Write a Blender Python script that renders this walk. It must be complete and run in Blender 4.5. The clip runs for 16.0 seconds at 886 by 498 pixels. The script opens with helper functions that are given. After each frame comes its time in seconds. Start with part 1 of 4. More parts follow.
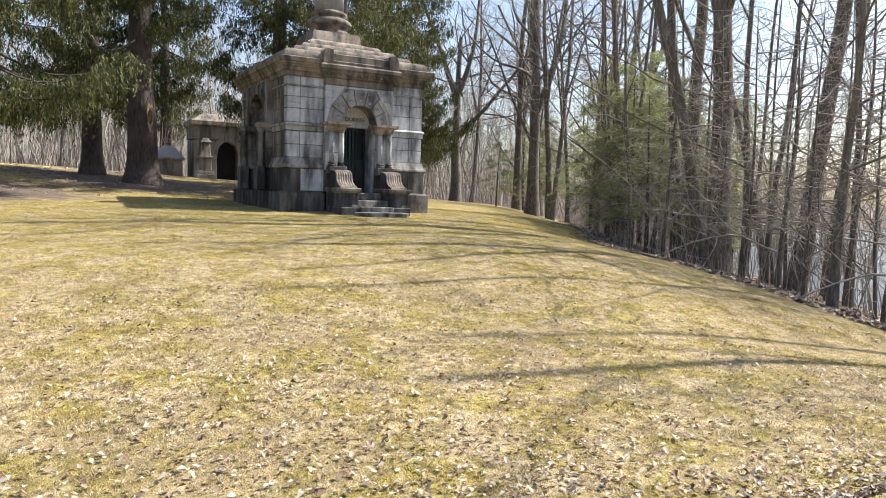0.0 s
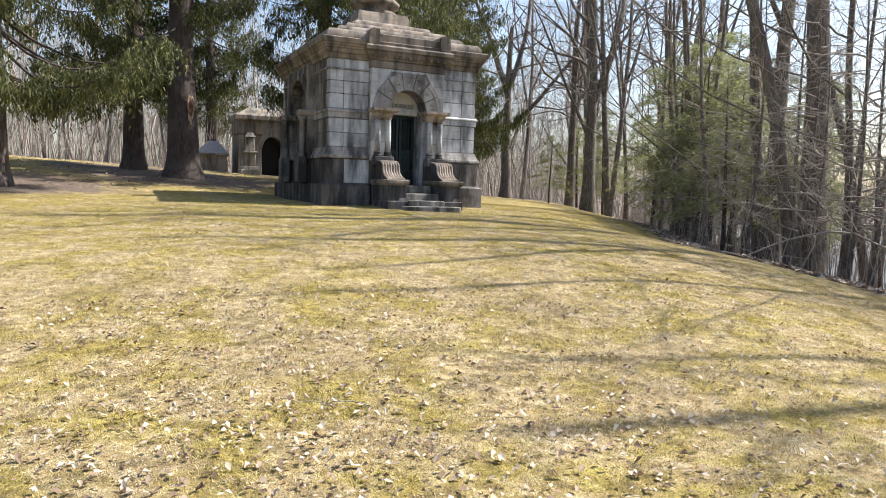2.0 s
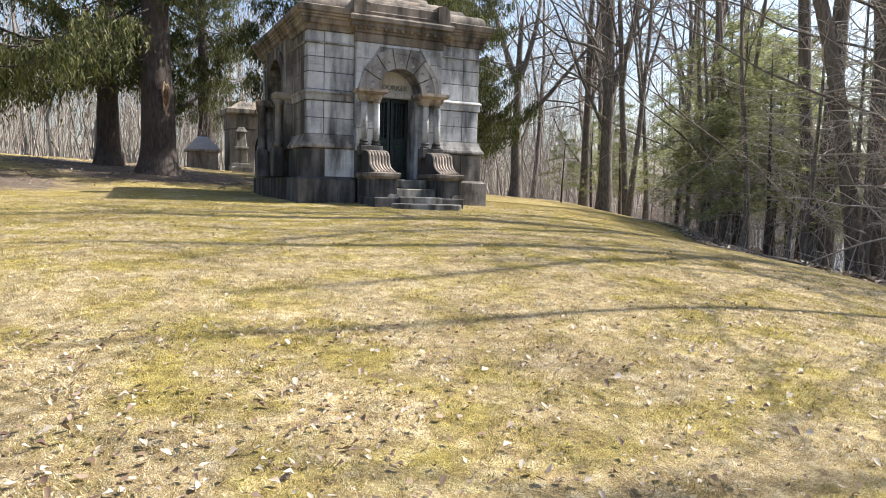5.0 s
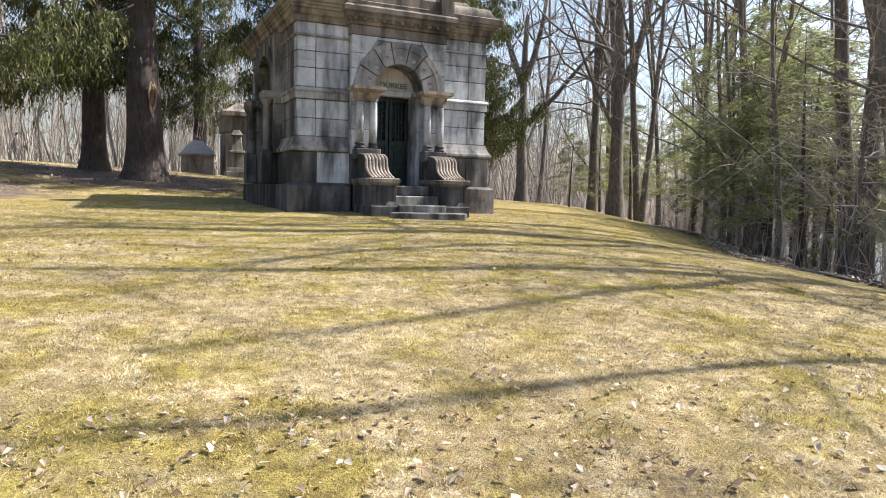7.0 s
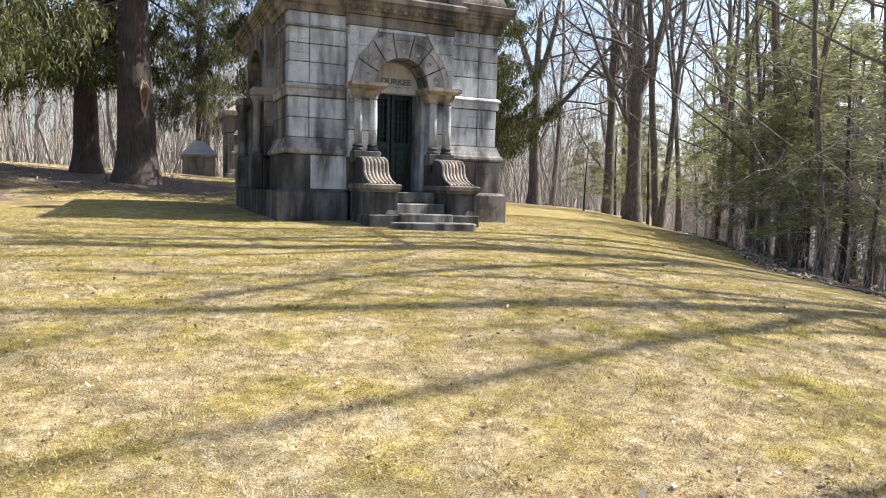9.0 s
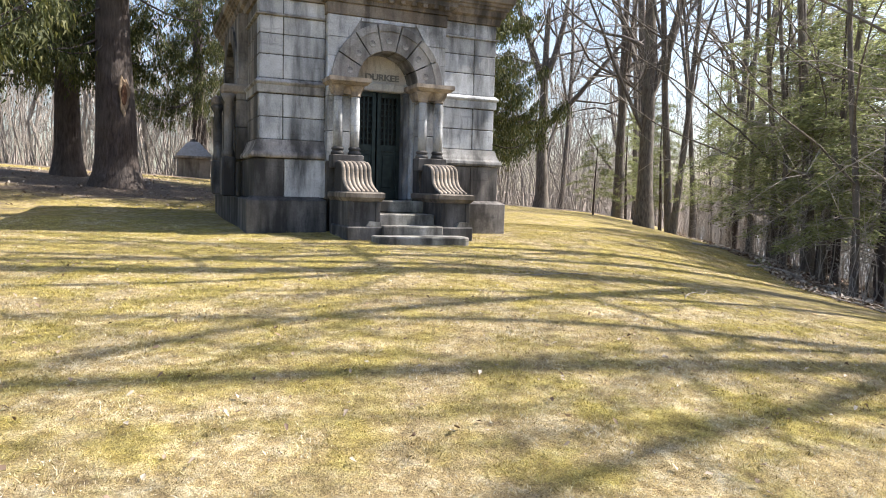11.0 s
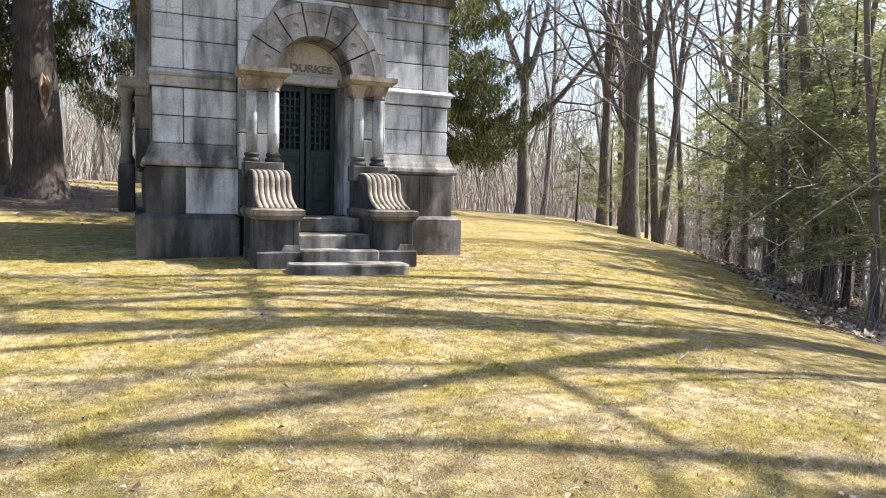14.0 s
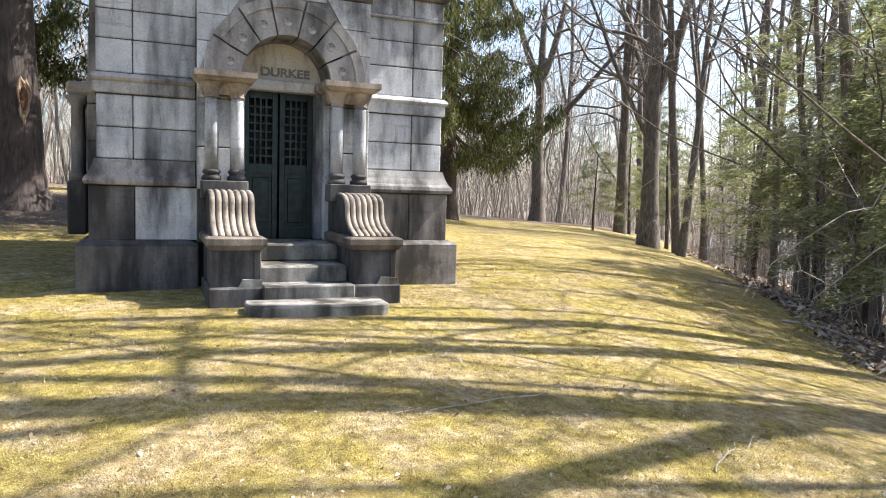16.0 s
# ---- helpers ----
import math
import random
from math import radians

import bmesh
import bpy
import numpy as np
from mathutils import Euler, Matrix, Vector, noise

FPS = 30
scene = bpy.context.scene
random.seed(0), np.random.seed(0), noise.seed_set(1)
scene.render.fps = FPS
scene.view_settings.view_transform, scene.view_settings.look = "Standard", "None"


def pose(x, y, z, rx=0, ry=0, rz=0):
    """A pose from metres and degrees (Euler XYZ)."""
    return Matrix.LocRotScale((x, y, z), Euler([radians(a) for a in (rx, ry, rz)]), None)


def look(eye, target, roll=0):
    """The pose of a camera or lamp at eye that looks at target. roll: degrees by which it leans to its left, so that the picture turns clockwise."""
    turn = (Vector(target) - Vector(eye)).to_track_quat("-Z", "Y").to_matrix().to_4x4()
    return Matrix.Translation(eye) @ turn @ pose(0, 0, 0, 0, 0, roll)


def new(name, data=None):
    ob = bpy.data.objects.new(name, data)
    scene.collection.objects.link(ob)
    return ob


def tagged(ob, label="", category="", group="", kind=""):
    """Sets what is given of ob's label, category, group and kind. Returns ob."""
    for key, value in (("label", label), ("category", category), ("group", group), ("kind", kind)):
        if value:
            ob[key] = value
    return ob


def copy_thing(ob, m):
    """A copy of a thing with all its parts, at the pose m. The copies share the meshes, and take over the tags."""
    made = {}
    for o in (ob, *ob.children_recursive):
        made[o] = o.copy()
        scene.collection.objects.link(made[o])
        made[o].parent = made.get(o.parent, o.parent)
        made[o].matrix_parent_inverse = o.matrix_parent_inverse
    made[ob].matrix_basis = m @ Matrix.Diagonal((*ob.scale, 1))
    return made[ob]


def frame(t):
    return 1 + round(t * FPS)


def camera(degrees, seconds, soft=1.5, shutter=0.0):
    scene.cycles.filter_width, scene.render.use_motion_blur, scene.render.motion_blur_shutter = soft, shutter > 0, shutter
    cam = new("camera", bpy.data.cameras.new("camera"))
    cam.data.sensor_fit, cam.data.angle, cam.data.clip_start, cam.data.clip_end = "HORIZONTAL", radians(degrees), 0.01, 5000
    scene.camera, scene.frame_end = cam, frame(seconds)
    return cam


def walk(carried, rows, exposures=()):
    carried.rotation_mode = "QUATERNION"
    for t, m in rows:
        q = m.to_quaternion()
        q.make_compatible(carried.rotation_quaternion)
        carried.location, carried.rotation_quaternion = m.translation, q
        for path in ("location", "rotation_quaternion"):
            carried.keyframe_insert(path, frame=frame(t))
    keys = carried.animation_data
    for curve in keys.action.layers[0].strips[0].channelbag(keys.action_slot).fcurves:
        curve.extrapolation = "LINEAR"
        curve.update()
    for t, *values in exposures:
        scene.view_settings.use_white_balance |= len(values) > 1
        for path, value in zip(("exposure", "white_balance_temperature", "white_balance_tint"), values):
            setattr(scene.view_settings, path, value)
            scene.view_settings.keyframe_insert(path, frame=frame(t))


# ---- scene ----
cam = camera(64.7, 16.0, soft=1.0)
PATH = [
    (0, (-1.141, 0.367, 1.157), (-0.155, 2.099, 0.987), 1.8),
    (0.5, (-0.914, 0.829, 1.101), (0.058, 2.569, 0.93), 1.9),
    (1, (-0.768, 1.322, 1.066), (0.16, 3.086, 0.891), 1.8),
    (1.5, (-0.572, 1.75, 1.014), (0.326, 3.529, 0.841), 1.7),
    (2, (-0.407, 2.236, 0.94), (0.463, 4.028, 0.763), 1.7),
    (2.5, (-0.228, 2.668, 0.895), (0.634, 4.464, 0.72), 1.7),
    (3, (-0.011, 3.061, 0.858), (0.831, 4.867, 0.682), 1.5),
    (3.5, (0.232, 3.52, 0.801), (1.05, 5.336, 0.625), 1.5),
    (4, (0.66, 3.918, 0.694), (1.483, 5.732, 0.517), 1.4),
    (4.2, (0.819, 4.114, 0.708), (1.653, 5.923, 0.528), 1.4),
    (6.3, (1.628, 5.9, 0.819), (2.473, 7.704, 0.653), 1.6),
    (6.5, (1.707, 6.042, 0.799), (2.549, 7.848, 0.633), 1.5),
    (7, (1.928, 6.377, 0.858), (2.761, 8.187, 0.692), 1.4),
    (7.5, (2.072, 6.777, 0.845), (2.898, 8.59, 0.678), 1.5),
    (8, (2.3, 7.076, 0.887), (3.119, 8.894, 0.722), 1.4),
    (8.5, (2.529, 7.425, 0.962), (3.34, 9.246, 0.795), 1.3),
    (9, (2.682, 7.798, 1.003), (3.486, 9.621, 0.837), 1.5),
    (9.2, (2.765, 7.891, 1.021), (3.568, 9.716, 0.855), 1.5),
    (11.3, (3.818, 9.332, 1.173), (4.589, 11.17, 1.008), 1.5),
    (11.5, (3.907, 9.464, 1.164), (4.674, 11.305, 1.002), 1.4),
    (12, (4.156, 9.783, 1.24), (4.926, 11.622, 1.079), 1.4),
    (12.5, (4.449, 10.056, 1.317), (5.232, 11.89, 1.159), 1.3),
    (13, (4.7, 10.414, 1.294), (5.49, 12.244, 1.137), 1.4),
    (13.5, (5.003, 10.706, 1.322), (5.808, 12.531, 1.165), 1.5),
    (14, (5.333, 11.042, 1.369), (6.142, 12.865, 1.213), 1.4),
    (14.5, (5.593, 11.42, 1.376), (6.395, 13.245, 1.218), 1.5),
    (15, (5.929, 11.738, 1.438), (6.723, 13.567, 1.282), 1.5),
    (15.5, (6.172, 12.076, 1.55), (6.944, 13.914, 1.393), 1.5),
    (16, (6.307, 12.3, 1.684), (7.07, 14.142, 1.531), 1.6),
]

walk(cam, [(t, look(eye, target, roll)) for t, eye, target, roll in PATH], [(0, 1.12), (5, 1.2), (9, 1.32), (11.5, 1.48), (16, 1.58)])

# ---- world and sun ----
SUN_TO = Vector((1.0, -0.1, 1.13)).normalized()
world = bpy.data.worlds.new("sky")
scene.world = world
world.use_nodes = True
wn = world.node_tree
sky = wn.nodes.new("ShaderNodeTexSky")
sky.sky_type = "NISHITA"
sky.sun_disc = False
sky.sun_elevation = math.asin(SUN_TO.z)
sky.sun_rotation = math.atan2(SUN_TO.x, SUN_TO.y)
sky.air_density, sky.dust_density, sky.ozone_density = 1.0, 2.1, 1.0
bg = wn.nodes["Background"]
wn.links.new(sky.outputs[0], bg.inputs[0])
bg.inputs[1].default_value = 0.11
sun = new("sun", bpy.data.lights.new("sun", "SUN"))
sun.data.energy, sun.data.angle, sun.data.color = 5.0, radians(0.55), (1.0, 0.945, 0.86)
sun.matrix_world = look(SUN_TO * 60, (0, 0, 0))


# ---- materials ----
def material(name, rough=0.9, metal=0.0):
    m = bpy.data.materials.new(name)
    m.use_nodes = True
    b = m.node_tree.nodes["Principled BSDF"]
    b.inputs["Roughness"].default_value, b.inputs["Metallic"].default_value = rough, metal
    return m, m.node_tree, b


def link(nt, a, b):
    nt.links.new(a, b)


def coords(nt, scale=(1, 1, 1), kind="Object"):
    tc = nt.nodes.new("ShaderNodeTexCoord")
    mp = nt.nodes.new("ShaderNodeMapping")
    mp.inputs["Scale"].default_value = scale
    link(nt, tc.outputs[kind], mp.inputs[0])
    return mp.outputs[0]


def noise_of(nt, vec, scale, detail=6.0, rough=0.6):
    n = nt.nodes.new("ShaderNodeTexNoise")
    n.inputs["Scale"].default_value, n.inputs["Detail"].default_value, n.inputs["Roughness"].default_value = scale, detail, rough
    link(nt, vec, n.inputs["Vector"])
    return n.outputs["Fac"]


def ramp(nt, fac, stops):
    r = nt.nodes.new("ShaderNodeValToRGB")
    el = r.color_ramp.elements
    while len(el) < len(stops):
        el.new(0.5)
    for e, (p, c) in zip(el, stops):
        e.position, e.color = p, (*c, 1)
    link(nt, fac, r.inputs[0])
    return r.outputs[0]


def grey(v):
    return (v, v, v)


def mix(nt, fac, a, b, mode="MIX"):
    m = nt.nodes.new("ShaderNodeMix")
    m.data_type, m.blend_type = "RGBA", mode
    for sock, val in ((m.inputs[0], fac), (m.inputs[6], a), (m.inputs[7], b)):
        if isinstance(val, (int, float)):
            sock.default_value = val
        elif isinstance(val, tuple):
            sock.default_value = (*val, 1)
        else:
            link(nt, val, sock)
    return m.outputs[2]


def bump(nt, b, height, strength=0.4, distance=0.02):
    n = nt.nodes.new("ShaderNodeBump")
    n.inputs["Strength"].default_value, n.inputs["Distance"].default_value = strength, distance
    link(nt, height, n.inputs["Height"])
    link(nt, n.outputs[0], b.inputs["Normal"])


def per_piece(nt, kind="object"):
    if kind == "object":
        return nt.nodes.new("ShaderNodeObjectInfo").outputs["Random"]
    return nt.nodes.new("ShaderNodeNewGeometry").outputs["Random Per Island"]


def stone(name, pale, mid, soot, amount, tint=(0.3, 0.2, 0.1), tinted=0.15):
    """Weathered dressed stone: pale faces, sooty runs down the face, cloudy blotches, fine grain."""
    m, nt, b = material(name, 0.85)
    grain = noise_of(nt, coords(nt), 38, 6, 0.75)
    cloud = noise_of(nt, coords(nt), 1.7, 7, 0.65)
    runs = noise_of(nt, coords(nt, (2.4, 2.4, 0.45)), 1.1, 5, 0.55)
    patch = noise_of(nt, coords(nt, (1, 1, 0.7)), 0.9, 5, 0.6)
    c = ramp(nt, cloud, [(0.3, mid), (0.62, pale)])
    c = mix(nt, ramp(nt, patch, [(0.55 - tinted, grey(0)), (0.8, grey(0.7))]), c, tint)
    c = mix(nt, ramp(nt, runs, [(amount - 0.04, grey(0.92)), (amount + 0.16, grey(0))]), c, soot)
    black = noise_of(nt, coords(nt, (1, 1, 0.8)), 0.75, 6, 0.7)
    c = mix(nt, ramp(nt, black, [(0.56, grey(0)), (0.68, grey(0.75))]), c, soot)
    drips = noise_of(nt, coords(nt, (3.6, 3.6, 0.8)), 1.3, 7, 0.72)
    c = mix(nt, ramp(nt, drips, [(0.33, grey(0.6)), (0.46, grey(0))]), c, soot)
    beds = noise_of(nt, coords(nt, (0.8, 0.8, 5.0)), 1.5, 6, 0.7)
    c = mix(nt, ramp(nt, beds, [(0.58, grey(0)), (0.72, grey(0.5))]), c, soot)
    vary = nt.nodes.new("ShaderNodeMapRange")
    vary.inputs[3].default_value, vary.inputs[4].default_value = 0.82, 1.1
    link(nt, per_piece(nt), vary.inputs[0])
    c = mix(nt, 1.0, c, vary.outputs[0], "MULTIPLY")
    c = mix(nt, 0.55, c, ramp(nt, grain, [(0.32, grey(0.4)), (0.62, grey(1))]), "MULTIPLY")
    link(nt, c, b.inputs["Base Color"])
    bump(nt, b, mix(nt, 0.7, runs, grain), 0.5, 0.012)
    return m


WALL = stone("grey_marble", (0.64, 0.66, 0.70), (0.39, 0.405, 0.44), (0.055, 0.057, 0.063), 0.38, (0.36, 0.35, 0.345))
BASE = stone("sooty_granite", (0.19, 0.18, 0.18), (0.075, 0.073, 0.076), (0.016, 0.015, 0.016), 0.46, (0.10, 0.085, 0.075))
TRIM = stone("brown_stained_stone", (0.33, 0.285, 0.245), (0.18, 0.15, 0.125), (0.04, 0.034, 0.03), 0.40, (0.22, 0.15, 0.09), 0.1)
PORTAL = stone("portal_stone", (0.43, 0.425, 0.425), (0.25, 0.245, 0.25), (0.05, 0.047, 0.048), 0.40, (0.27, 0.23, 0.195))
SCROLL = stone("scroll_stone", (0.46, 0.39, 0.33), (0.29, 0.24, 0.20), (0.08, 0.065, 0.055), 0.36, (0.27, 0.21, 0.15))
STEP = stone("step_granite", (0.50, 0.475, 0.44), (0.25, 0.235, 0.22), (0.04, 0.035, 0.03), 0.44, (0.17, 0.17, 0.10))
# Left wall marble: stains, plus that side's shade put into the colour.
SIDE = stone("stained_shaded_side_marble", (0.29, 0.275, 0.265), (0.14, 0.13, 0.125), (0.03, 0.028, 0.027), 0.45, (0.22, 0.17, 0.13))
GREYBASE = stone("grey_base_granite", (0.42, 0.39, 0.375), (0.24, 0.22, 0.215), (0.045, 0.04, 0.038), 0.40, (0.22, 0.18, 0.15))
PALE = stone("tympanum_stone", (0.62, 0.60, 0.57), (0.47, 0.45, 0.42), (0.15, 0.13, 0.11), 0.26, (0.42, 0.30, 0.16))


def plain(name, col, rough, metal=0.0, other=None, scale=8.0):
    m, nt, b = material(name, rough, metal)
    n = noise_of(nt, coords(nt), scale)
    link(nt, ramp(nt, n, [(0.3, col), (0.7, other or tuple(v * 0.6 for v in col))]), b.inputs["Base Color"])
    bump(nt, b, n, 0.2, 0.004)
    return m


BRONZE = plain("dark_bronze", (0.035, 0.05, 0.048), 0.42, 0.6, (0.012, 0.018, 0.018))
LETTER = plain("cut_letters", (0.24, 0.235, 0.225), 0.9)
DARK = plain("dark_interior", (0.012, 0.012, 0.014), 0.8)
SLATE = plain("pale_slate", (0.30, 0.31, 0.33), 0.6, 0, (0.2, 0.2, 0.21))
FARSTONE = stone("far_monument_stone", (0.36, 0.34, 0.31), (0.22, 0.205, 0.185), (0.06, 0.055, 0.05), 0.38)


def bark(name, a, b_, crack, moss=None):
    m, nt, b = material(name, 0.95)
    ridge = noise_of(nt, coords(nt, (9, 9, 1.6)), 1.6, 8, 0.7)
    big = noise_of(nt, coords(nt), 0.9, 4)
    c = ramp(nt, ridge, [(0.32, crack), (0.5, a), (0.72, b_)])
    c = mix(nt, ramp(nt, big, [(0.45, grey(0)), (0.75, grey(0.55))]), c, moss or b_)
    link(nt, c, b.inputs["Base Color"])
    bump(nt, b, ridge, 0.9, 0.03)
    return m


BARK = bark("hardwood_bark", (0.125, 0.103, 0.088), (0.23, 0.20, 0.175), (0.036, 0.029, 0.025), (0.19, 0.178, 0.15))
TWIG = bark("grey_twigs", (0.29, 0.255, 0.225), (0.46, 0.42, 0.375), (0.14, 0.115, 0.10))
SPRUCE_BARK = bark("spruce_bark", (0.065, 0.048, 0.043), (0.12, 0.095, 0.088), (0.025, 0.018, 0.017), (0.15, 0.13, 0.12))
SCAR = bark("bare_wound_wood", (0.30, 0.21, 0.14), (0.40, 0.32, 0.24), (0.12, 0.07, 0.045))
ROTTEN = bark("rotten_heartwood", (0.10, 0.045, 0.025), (0.17, 0.075, 0.04), (0.03, 0.015, 0.01))


def leafy(name, stops, through_=0.35):
    """Foliage: colour by clump, light passing through."""
    m, nt, b = material(name, 0.7)
    c = ramp(nt, per_piece(nt, "island"), stops)
    big = noise_of(nt, coords(nt, kind="Object"), 0.5, 3)
    c = mix(nt, 0.5, c, ramp(nt, big, [(0.3, grey(0.5)), (0.7, grey(1.0))]), "MULTIPLY")
    link(nt, c, b.inputs["Base Color"])
    t = nt.nodes.new("ShaderNodeBsdfTranslucent")
    link(nt, c, t.inputs[0])
    ms = nt.nodes.new("ShaderNodeMixShader")
    ms.inputs[0].default_value = through_
    link(nt, b.outputs[0], ms.inputs[1])
    link(nt, t.outputs[0], ms.inputs[2])
    link(nt, ms.outputs[0], nt.nodes["Material Output"].inputs[0])
    return m


NEEDLE = leafy("spruce_needles", [(0.0, (0.045, 0.06, 0.02)), (0.5, (0.085, 0.10, 0.03)), (1.0, (0.17, 0.165, 0.05))])
HEMLOCK = leafy("hemlock_needles", [(0.0, (0.15, 0.175, 0.07)), (0.6, (0.27, 0.295, 0.13)), (1.0, (0.40, 0.41, 0.23))], 0.65)
LEAF = leafy("fallen_leaves", [(0.0, (0.09, 0.05, 0.035)), (0.35, (0.27, 0.18, 0.12)), (0.7, (0.50, 0.42, 0.34)), (1.0, (0.56, 0.50, 0.42))], 0.15)


def moss_amount(nt, v, mid):
    """How mossy the lawn is: patches, thicker towards the trees and the tomb."""
    sep = nt.nodes.new("ShaderNodeSeparateXYZ")
    link(nt, v, sep.inputs[0])
    rise = nt.nodes.new("ShaderNodeMapRange")
    rise.inputs[1].default_value, rise.inputs[2].default_value = 11.0, 20.0
    rise.inputs[3].default_value, rise.inputs[4].default_value = 0.0, 0.07
    link(nt, sep.outputs[1], rise.inputs[0])
    add = nt.nodes.new("ShaderNodeMath")
    add.operation = "ADD"
    link(nt, mid, add.inputs[0])
    link(nt, rise.outputs[0], add.inputs[1])
    return ramp(nt, add.outputs[0], [(0.45, grey(0)), (0.60, grey(0.85))])


def ground_material():
    m, nt, b = material("lawn_and_leaf_floor", 0.95)
    v = coords(nt)
    broad, mid, fine, tiny = (noise_of(nt, v, s, 6, 0.65) for s in (0.35, 1.6, 9.0, 70.0))
    straw = ramp(nt, fine, [(0.30, (0.20, 0.135, 0.06)), (0.48, (0.44, 0.33, 0.15)), (0.68, (0.66, 0.56, 0.36))])
    moss = ramp(nt, fine, [(0.32, (0.17, 0.115, 0.012)), (0.66, (0.47, 0.385, 0.075))])
    c = mix(nt, moss_amount(nt, v, mid), straw, moss)
    c = mix(nt, ramp(nt, broad, [(0.48, grey(0)), (0.70, grey(0.6))]), c, (0.27, 0.195, 0.11))
    floor = ramp(nt, mix(nt, 0.5, fine, tiny), [(0.34, (0.06, 0.04, 0.03)), (0.52, (0.17, 0.125, 0.095)), (0.68, (0.36, 0.30, 0.25))])
    at = nt.nodes.new("ShaderNodeAttribute")
    at.attribute_name = "woodland"
    edge = nt.nodes.new("ShaderNodeMath")
    edge.operation = "ADD"
    link(nt, at.outputs["Fac"], edge.inputs[0])
    link(nt, mid, edge.inputs[1])
    c = mix(nt, ramp(nt, edge.outputs[0], [(0.8, grey(0)), (1.05, grey(1))]), c, floor)
    c = mix(nt, 0.6, c, ramp(nt, tiny, [(0.36, grey(0.25)), (0.58, grey(1.0))]), "MULTIPLY")
    clump = noise_of(nt, v, 5.5, 5, 0.7)
    c = mix(nt, 0.8, c, ramp(nt, clump, [(0.34, grey(0.5)), (0.56, grey(1.0))]), "MULTIPLY")
    link(nt, c, b.inputs["Base Color"])
    bump(nt, b, mix(nt, 0.5, fine, tiny), 1.0, 0.06)
    return m


GROUND = ground_material()


# ---- mesh helpers ----
def mesh_object(name, verts, faces, mat, parent=None, label="", smooth=False):
    me = bpy.data.meshes.new(name)
    me.from_pydata(verts, [], faces)
    me.materials.append(mat)
    if smooth:
        me.polygons.foreach_set("use_smooth", [True] * len(me.polygons))
    ob = new(name, me)
    ob.parent = parent
    return tagged(ob, label)


def part(name, bm, mat, parent, label="", smooth=False):
    bmesh.ops.recalc_face_normals(bm, faces=bm.faces)
    me = bpy.data.meshes.new(name)
    bm.to_mesh(me)
    bm.free()
    me.materials.append(mat)
    if smooth:
        me.polygons.foreach_set("use_smooth", [True] * len(me.polygons))
    ob = new(name, me)
    ob.parent = parent
    return tagged(ob, label)


def add_box(bm, x0, x1, y0, y1, z0, z1, bevel=0.0, taper=0.0):
    r = bmesh.ops.create_cube(bm, size=1.0)["verts"]
    for v in r:
        top = v.co.z > 0
        k = 1 - taper if top else 1
        v.co = Vector(((x0 + x1) / 2 + v.co.x * (x1 - x0) * k, (y0 + y1) / 2 + v.co.y * (y1 - y0) * k, z1 if top else z0))
    if bevel:
        edges = list({e for v in r for e in v.link_edges})
        bmesh.ops.bevel(bm, geom=edges, offset=bevel, segments=1, affect="EDGES", profile=0.5)
    return bm


def box(*a, **k):
    return add_box(bmesh.new(), *a, **k)


def lathe(profile, cx, cy, sides=20):
    bm = bmesh.new()
    rings = []
    for r, z in profile:
        rings.append([bm.verts.new((cx + r * math.cos(2 * math.pi * i / sides), cy + r * math.sin(2 * math.pi * i / sides), z)) for i in range(sides)])
    for a, b in zip(rings, rings[1:]):
        for i in range(sides):
            bm.faces.new((a[i], a[(i + 1) % sides], b[(i + 1) % sides], b[i]))
    bm.faces.new(rings[0][::-1])
    bm.faces.new(rings[-1])
    return bm


def rect_sweep(profile, x0, x1, y0, y1):
    """A moulding carried round a rectangle: profile of (outward, z), closed over the top and bottom."""
    bm = bmesh.new()
    rings = [[bm.verts.new(p) for p in ((x0 - o, y0 - o, z), (x1 + o, y0 - o, z), (x1 + o, y1 + o, z), (x0 - o, y1 + o, z))] for o, z in profile]
    for a, b in zip(rings, rings[1:]):
        for i in range(4):
            bm.faces.new((a[i], a[(i + 1) % 4], b[(i + 1) % 4], b[i]))
    bm.faces.new(rings[0][::-1])
    bm.faces.new(rings[-1])
    return bm


def extrude_x(outline, x0, x1):
    """A prism: an outline of (y, z) drawn out from x0 to x1."""
    bm = bmesh.new()
    a = [bm.verts.new((x0, y, z)) for y, z in outline]
    b = [bm.verts.new((x1, y, z)) for y, z in outline]
    n = len(outline)
    bm.faces.new(a)
    bm.faces.new(b[::-1])
    for i in range(n):
        bm.faces.new((a[i], b[i], b[(i + 1) % n], a[(i + 1) % n]))
    return bm


def extrude_y(outline, y0, y1):
    """A prism: an outline of (x, z) drawn out from y0 to y1."""
    bm = bmesh.new()
    a = [bm.verts.new((x, y0, z)) for x, z in outline]
    b = [bm.verts.new((x, y1, z)) for x, z in outline]
    n = len(outline)
    bm.faces.new(a)
    bm.faces.new(b[::-1])
    for i in range(n):
        bm.faces.new((a[i], b[i], b[(i + 1) % n], a[(i + 1) % n]))
    return bm


def turned(ob, m):
    ob.matrix_local = m
    return ob


# ---- ground ----
def smooth_step(v):
    v = np.clip(v, 0, 1)
    return v * v * (3 - 2 * v)


def edge_x(y):
    return 11.5 + 0.25 * y + 0.5 * np.maximum(0, y - 19)


